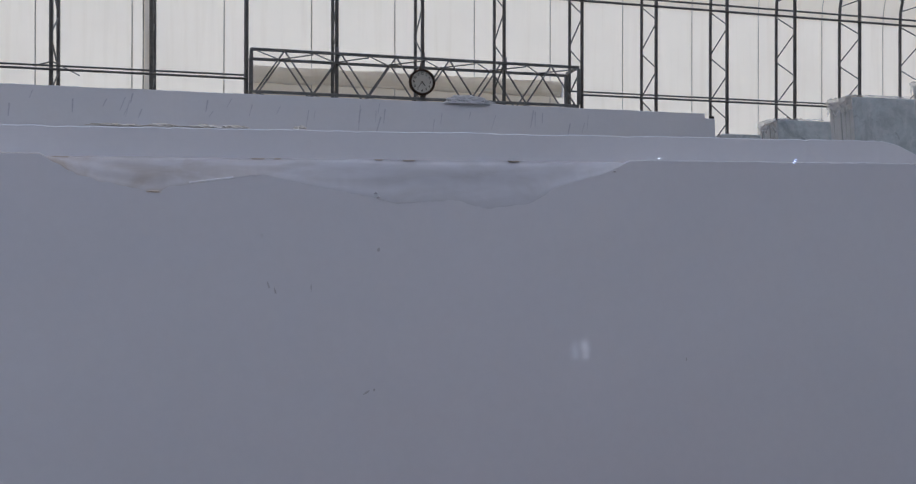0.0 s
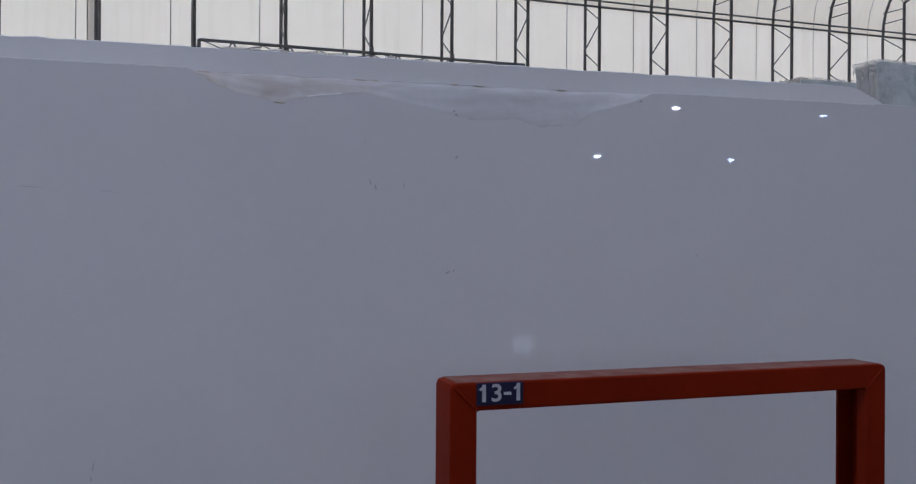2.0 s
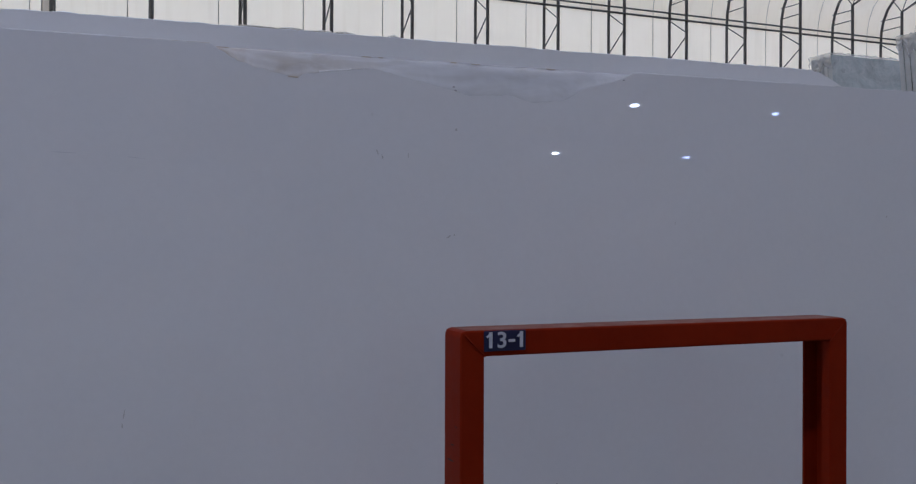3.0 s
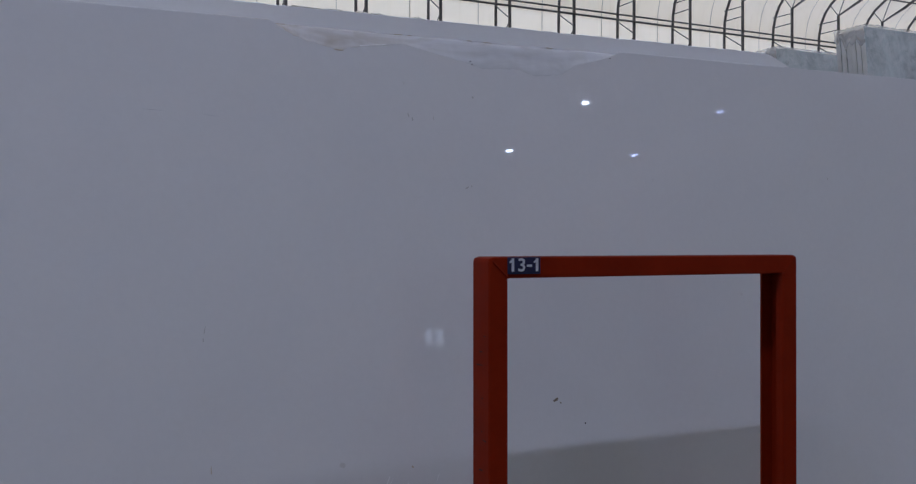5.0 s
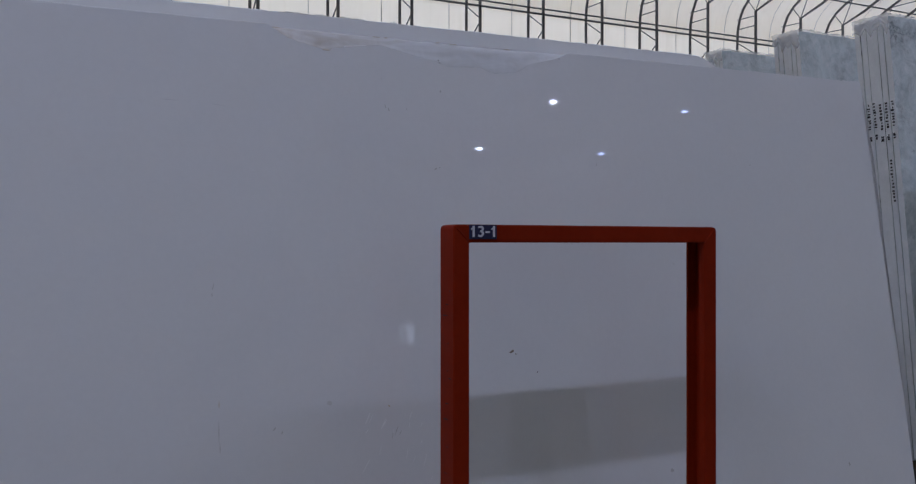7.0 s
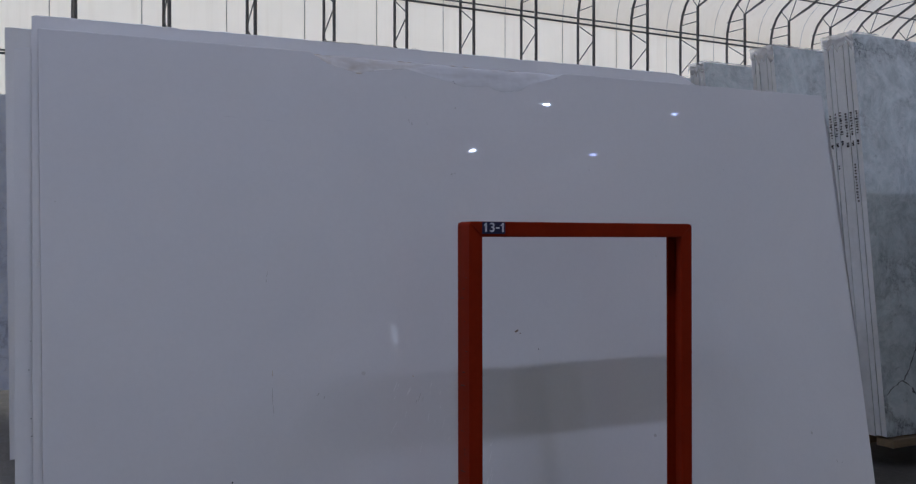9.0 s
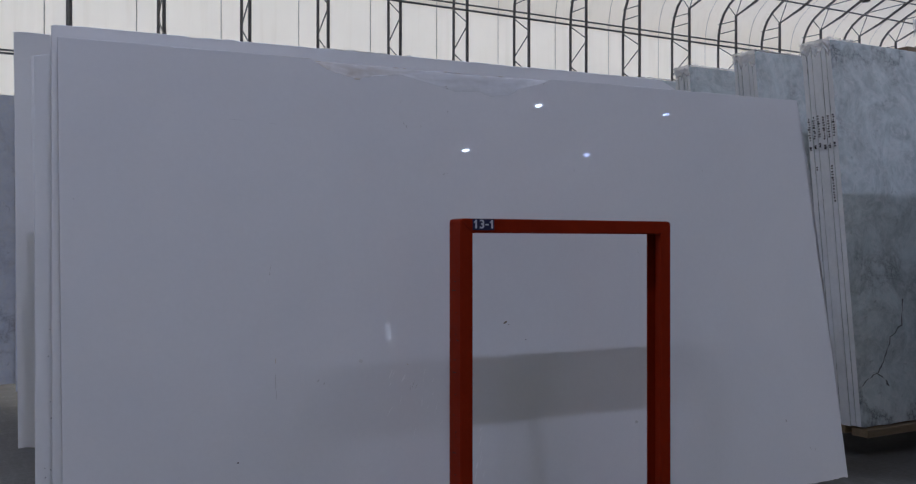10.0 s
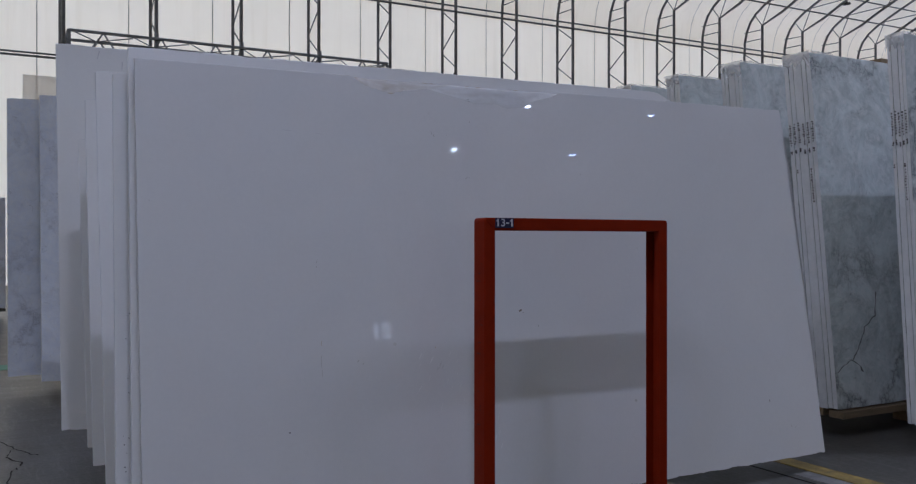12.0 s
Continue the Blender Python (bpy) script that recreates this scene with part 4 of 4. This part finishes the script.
vein([(3.14, 0.83), (3.11, 0.69), (3.01, 0.625), (2.93, 0.49), (2.88, 0.443), (2.80, 0.414), (2.73, 0.369)], 0.004)
vein([(2.86, 0.44), (2.91, 0.425), (2.95, 0.39), (2.955, 0.365)], 0.012)
bundle(2.715, 0.262, 0.365, 0.165, 2.255, 5, M_GREY, 2, 0.06, length=3.3, tuck=0.6)
bundle(2.70, 1.398, 1.571, 0.165, 2.305, 6, M_GREY, 3)
bundle(2.70, 1.966, 2.104, 0.165, 2.315, 5, M_GREY, 4, marks=False)
bundle(2.70, 2.483, 2.654, 0.165, 2.325, 6, M_GREY, 5, marks=False)
bundle(2.70, 3.07, 3.235, 0.165, 2.295, 5, M_GREY, 9, marks=False)
bundle(2.62, 3.50, 3.60, 0.165, 2.27, 4, M_GREY, 10, marks=False)
tagged(finish("timber_block", box((3.42, 0.90, 2.275), (3.56, 1.0, 2.31), 0.003), M_WOOD), "small yellow timber block lying on a marble bundle", "timber")

# bundles beyond the stack
bundle(-1.445, 4.93, 5.0, 0.12, 2.255, 2, M_BLUE, 6, 0.11, 2.4, False, label="pale blue-grey marble slabs on a low support")
bundle(-1.235, 4.62, 4.70, 0.12, 2.25, 2, M_BLUE, 7, 0.14, 2.4, False, label="pale blue-grey marble slabs on a low support")
bundle(-4.0, 12.2, 12.35, 0.15, 1.80, 4, M_BLUE, 8, 0.06, 2.72, False, label="blue-grey marble slabs standing far down the hall")

# ---- wrap and foam lying on the slab tops ----
def scrap(centre, size, seed, mat, label, cat):
    ob = finish("scrap", blob(centre, size, seed, 0.45, 4), mat, smooth=False)
    tagged(ob, label, cat)
    return ob


scrap((0.80, 2.458, 2.203), (0.10, 0.024, 0.034), 3, M_WRAP, "crumpled clear plastic wrap lying on the tall slab", "plastic wrap")
scrap((2.77, 2.545, 2.318), (0.04, 0.035, 0.022), 5, M_FOAM, "yellowed foam scrap on top of a marble bundle", "foam scrap")
scrap((2.80, 2.60, 2.312), (0.07, 0.03, 0.016), 7, M_WRAP, "crumpled clear plastic wrap on a marble bundle", "plastic wrap")
scrap((2.80, 3.13, 2.285), (0.08, 0.05, 0.022), 8, M_WRAP, "crumpled clear plastic wrap on a marble bundle", "plastic wrap")

def film(x, y0, y1, z, lean, seed, run):
    """Crumpled clear film draped over the top corner of a bundle."""
    nu, nv = 44, 14
    bm = bmesh.new()
    rows = []
    for i in range(nu + 1):
        u = i / nu
        row = []
        for j in range(nv + 1):
            v = j / nv
            q = Vector((u * 9, v * 5, seed))
            hang_ = 0.07 + 0.06 * noise.noise(Vector((v * 7, seed, 0)))
            side = 0.010 + 0.006 * noise.noise(q)
            if u < 0.4:
                k = u / 0.4
                dz = -hang_ * (1 - k)
                px, pz = x - side, z + dz + 0.006
            else:
                k = (u - 0.4) / 0.6
                edge = run * (0.75 + 0.5 * noise.noise(Vector((v * 6, seed, 3))))
                px, pz = x - side + k * edge, z + 0.008 + 0.008 * abs(noise.noise(q * 1.7)) + 0.004 * noise.noise(q * 4)
            py = y0 - 0.006 + (y1 - y0 + 0.008) * v + lean * min(0, pz - z) + 0.003 * noise.noise(q * 2)
            row.append(bm.verts.new((px, py, pz)))
        rows.append(row)
    for a, b in zip(rows, rows[1:]):
        for j in range(nv):
            bm.faces.new((a[j], a[j + 1], b[j + 1], b[j]))
    tagged(finish("plastic_film", bm, M_FILM), "crumpled clear plastic film over a marble bundle", "plastic film", "plastic films")


for i, (x, y0, y1, z, lean, run) in enumerate(((2.715, 0.872, 1.067, 2.27, 0.095, 0.25), (2.715, 0.262, 0.365, 2.255, 0.06, 0.2), (2.70, 1.398, 1.571, 2.305, 0.095, 0.5), (2.70, 1.966, 2.104, 2.315, 0.095, 0.6), (2.70, 2.483, 2.654, 2.325, 0.095, 0.5), (2.70, 3.07, 3.235, 2.295, 0.095, 0.4))):
    film(x, y0, y1, z, lean, 3.7 * i, run)

# ---- floor paint and cracks ----
def stripe(name, a, b, w, mat, label, z=0.004):
    a, b = Vector((*a, 0)), Vector((*b, 0))
    d = (b - a).normalized()
    s = Vector((-d.y, d.x, 0)) * w / 2
    bm = bmesh.new()
    lo = [a + s, a - s, b - s, b + s]
    v0 = [bm.verts.new((p.x, p.y, 0.0)) for p in lo]
    v1 = [bm.verts.new((p.x, p.y, z)) for p in lo]
    bm.faces.new(v1)
    for i in range(4):
        bm.faces.new((v0[i], v0[(i + 1) % 4], v1[(i + 1) % 4], v1[i]))
    tagged(finish(name, bm, mat), label, "floor marking", kind="structure")


stripe("yellow_line", (2.03, 1.6), (2.01, -2.6), 0.115, M_YELLOW, "worn yellow line painted on the concrete")
stripe("green_line", (-6.2, 6.2), (-1.0, 6.2), 0.35, M_GREEN, "green line painted on the concrete floor")


stripe("pale_line", (1.90, 0.25), (1.89, -2.6), 0.10, M_PALE, "pale worn line painted beside the yellow line", 0.003)
stripe("floor_joint", (1.79, 1.4), (1.81, -2.0), 0.010, M_DARK, "dark saw-cut joint in the concrete floor", 0.003)


def crack(points, w, seed):
    bm = bmesh.new()
    rnd = random.Random(seed)
    rows = []
    for (xa, ya), (xb, yb) in zip(points, points[1:]):
        for k in range(6):
            f = k / 6
            x, y = xa + (xb - xa) * f + 0.02 * (rnd.random() - 0.5), ya + (yb - ya) * f + 0.03 * (rnd.random() - 0.5)
            h = w * (0.3 + rnd.random())
            rows.append((bm.verts.new((x - h, y, 0.003)), bm.verts.new((x + h, y + 0.004, 0.003))))
    for a, b in zip(rows, rows[1:]):
        bm.faces.new((a[0], a[1], b[1], b[0]))
    tagged(finish("floor_crack", bm, M_DARK), "jagged dark crack in the concrete floor", "crack", kind="structure")


crack([(-1.55, 2.95), (-1.47, 2.65), (-1.52, 2.45), (-1.44, 2.28), (-1.5, 2.1), (-1.53, 1.7)], 0.0042, 2)
crack([(-1.47, 2.65), (-1.40, 2.5), (-1.36, 2.42)], 0.004, 3)
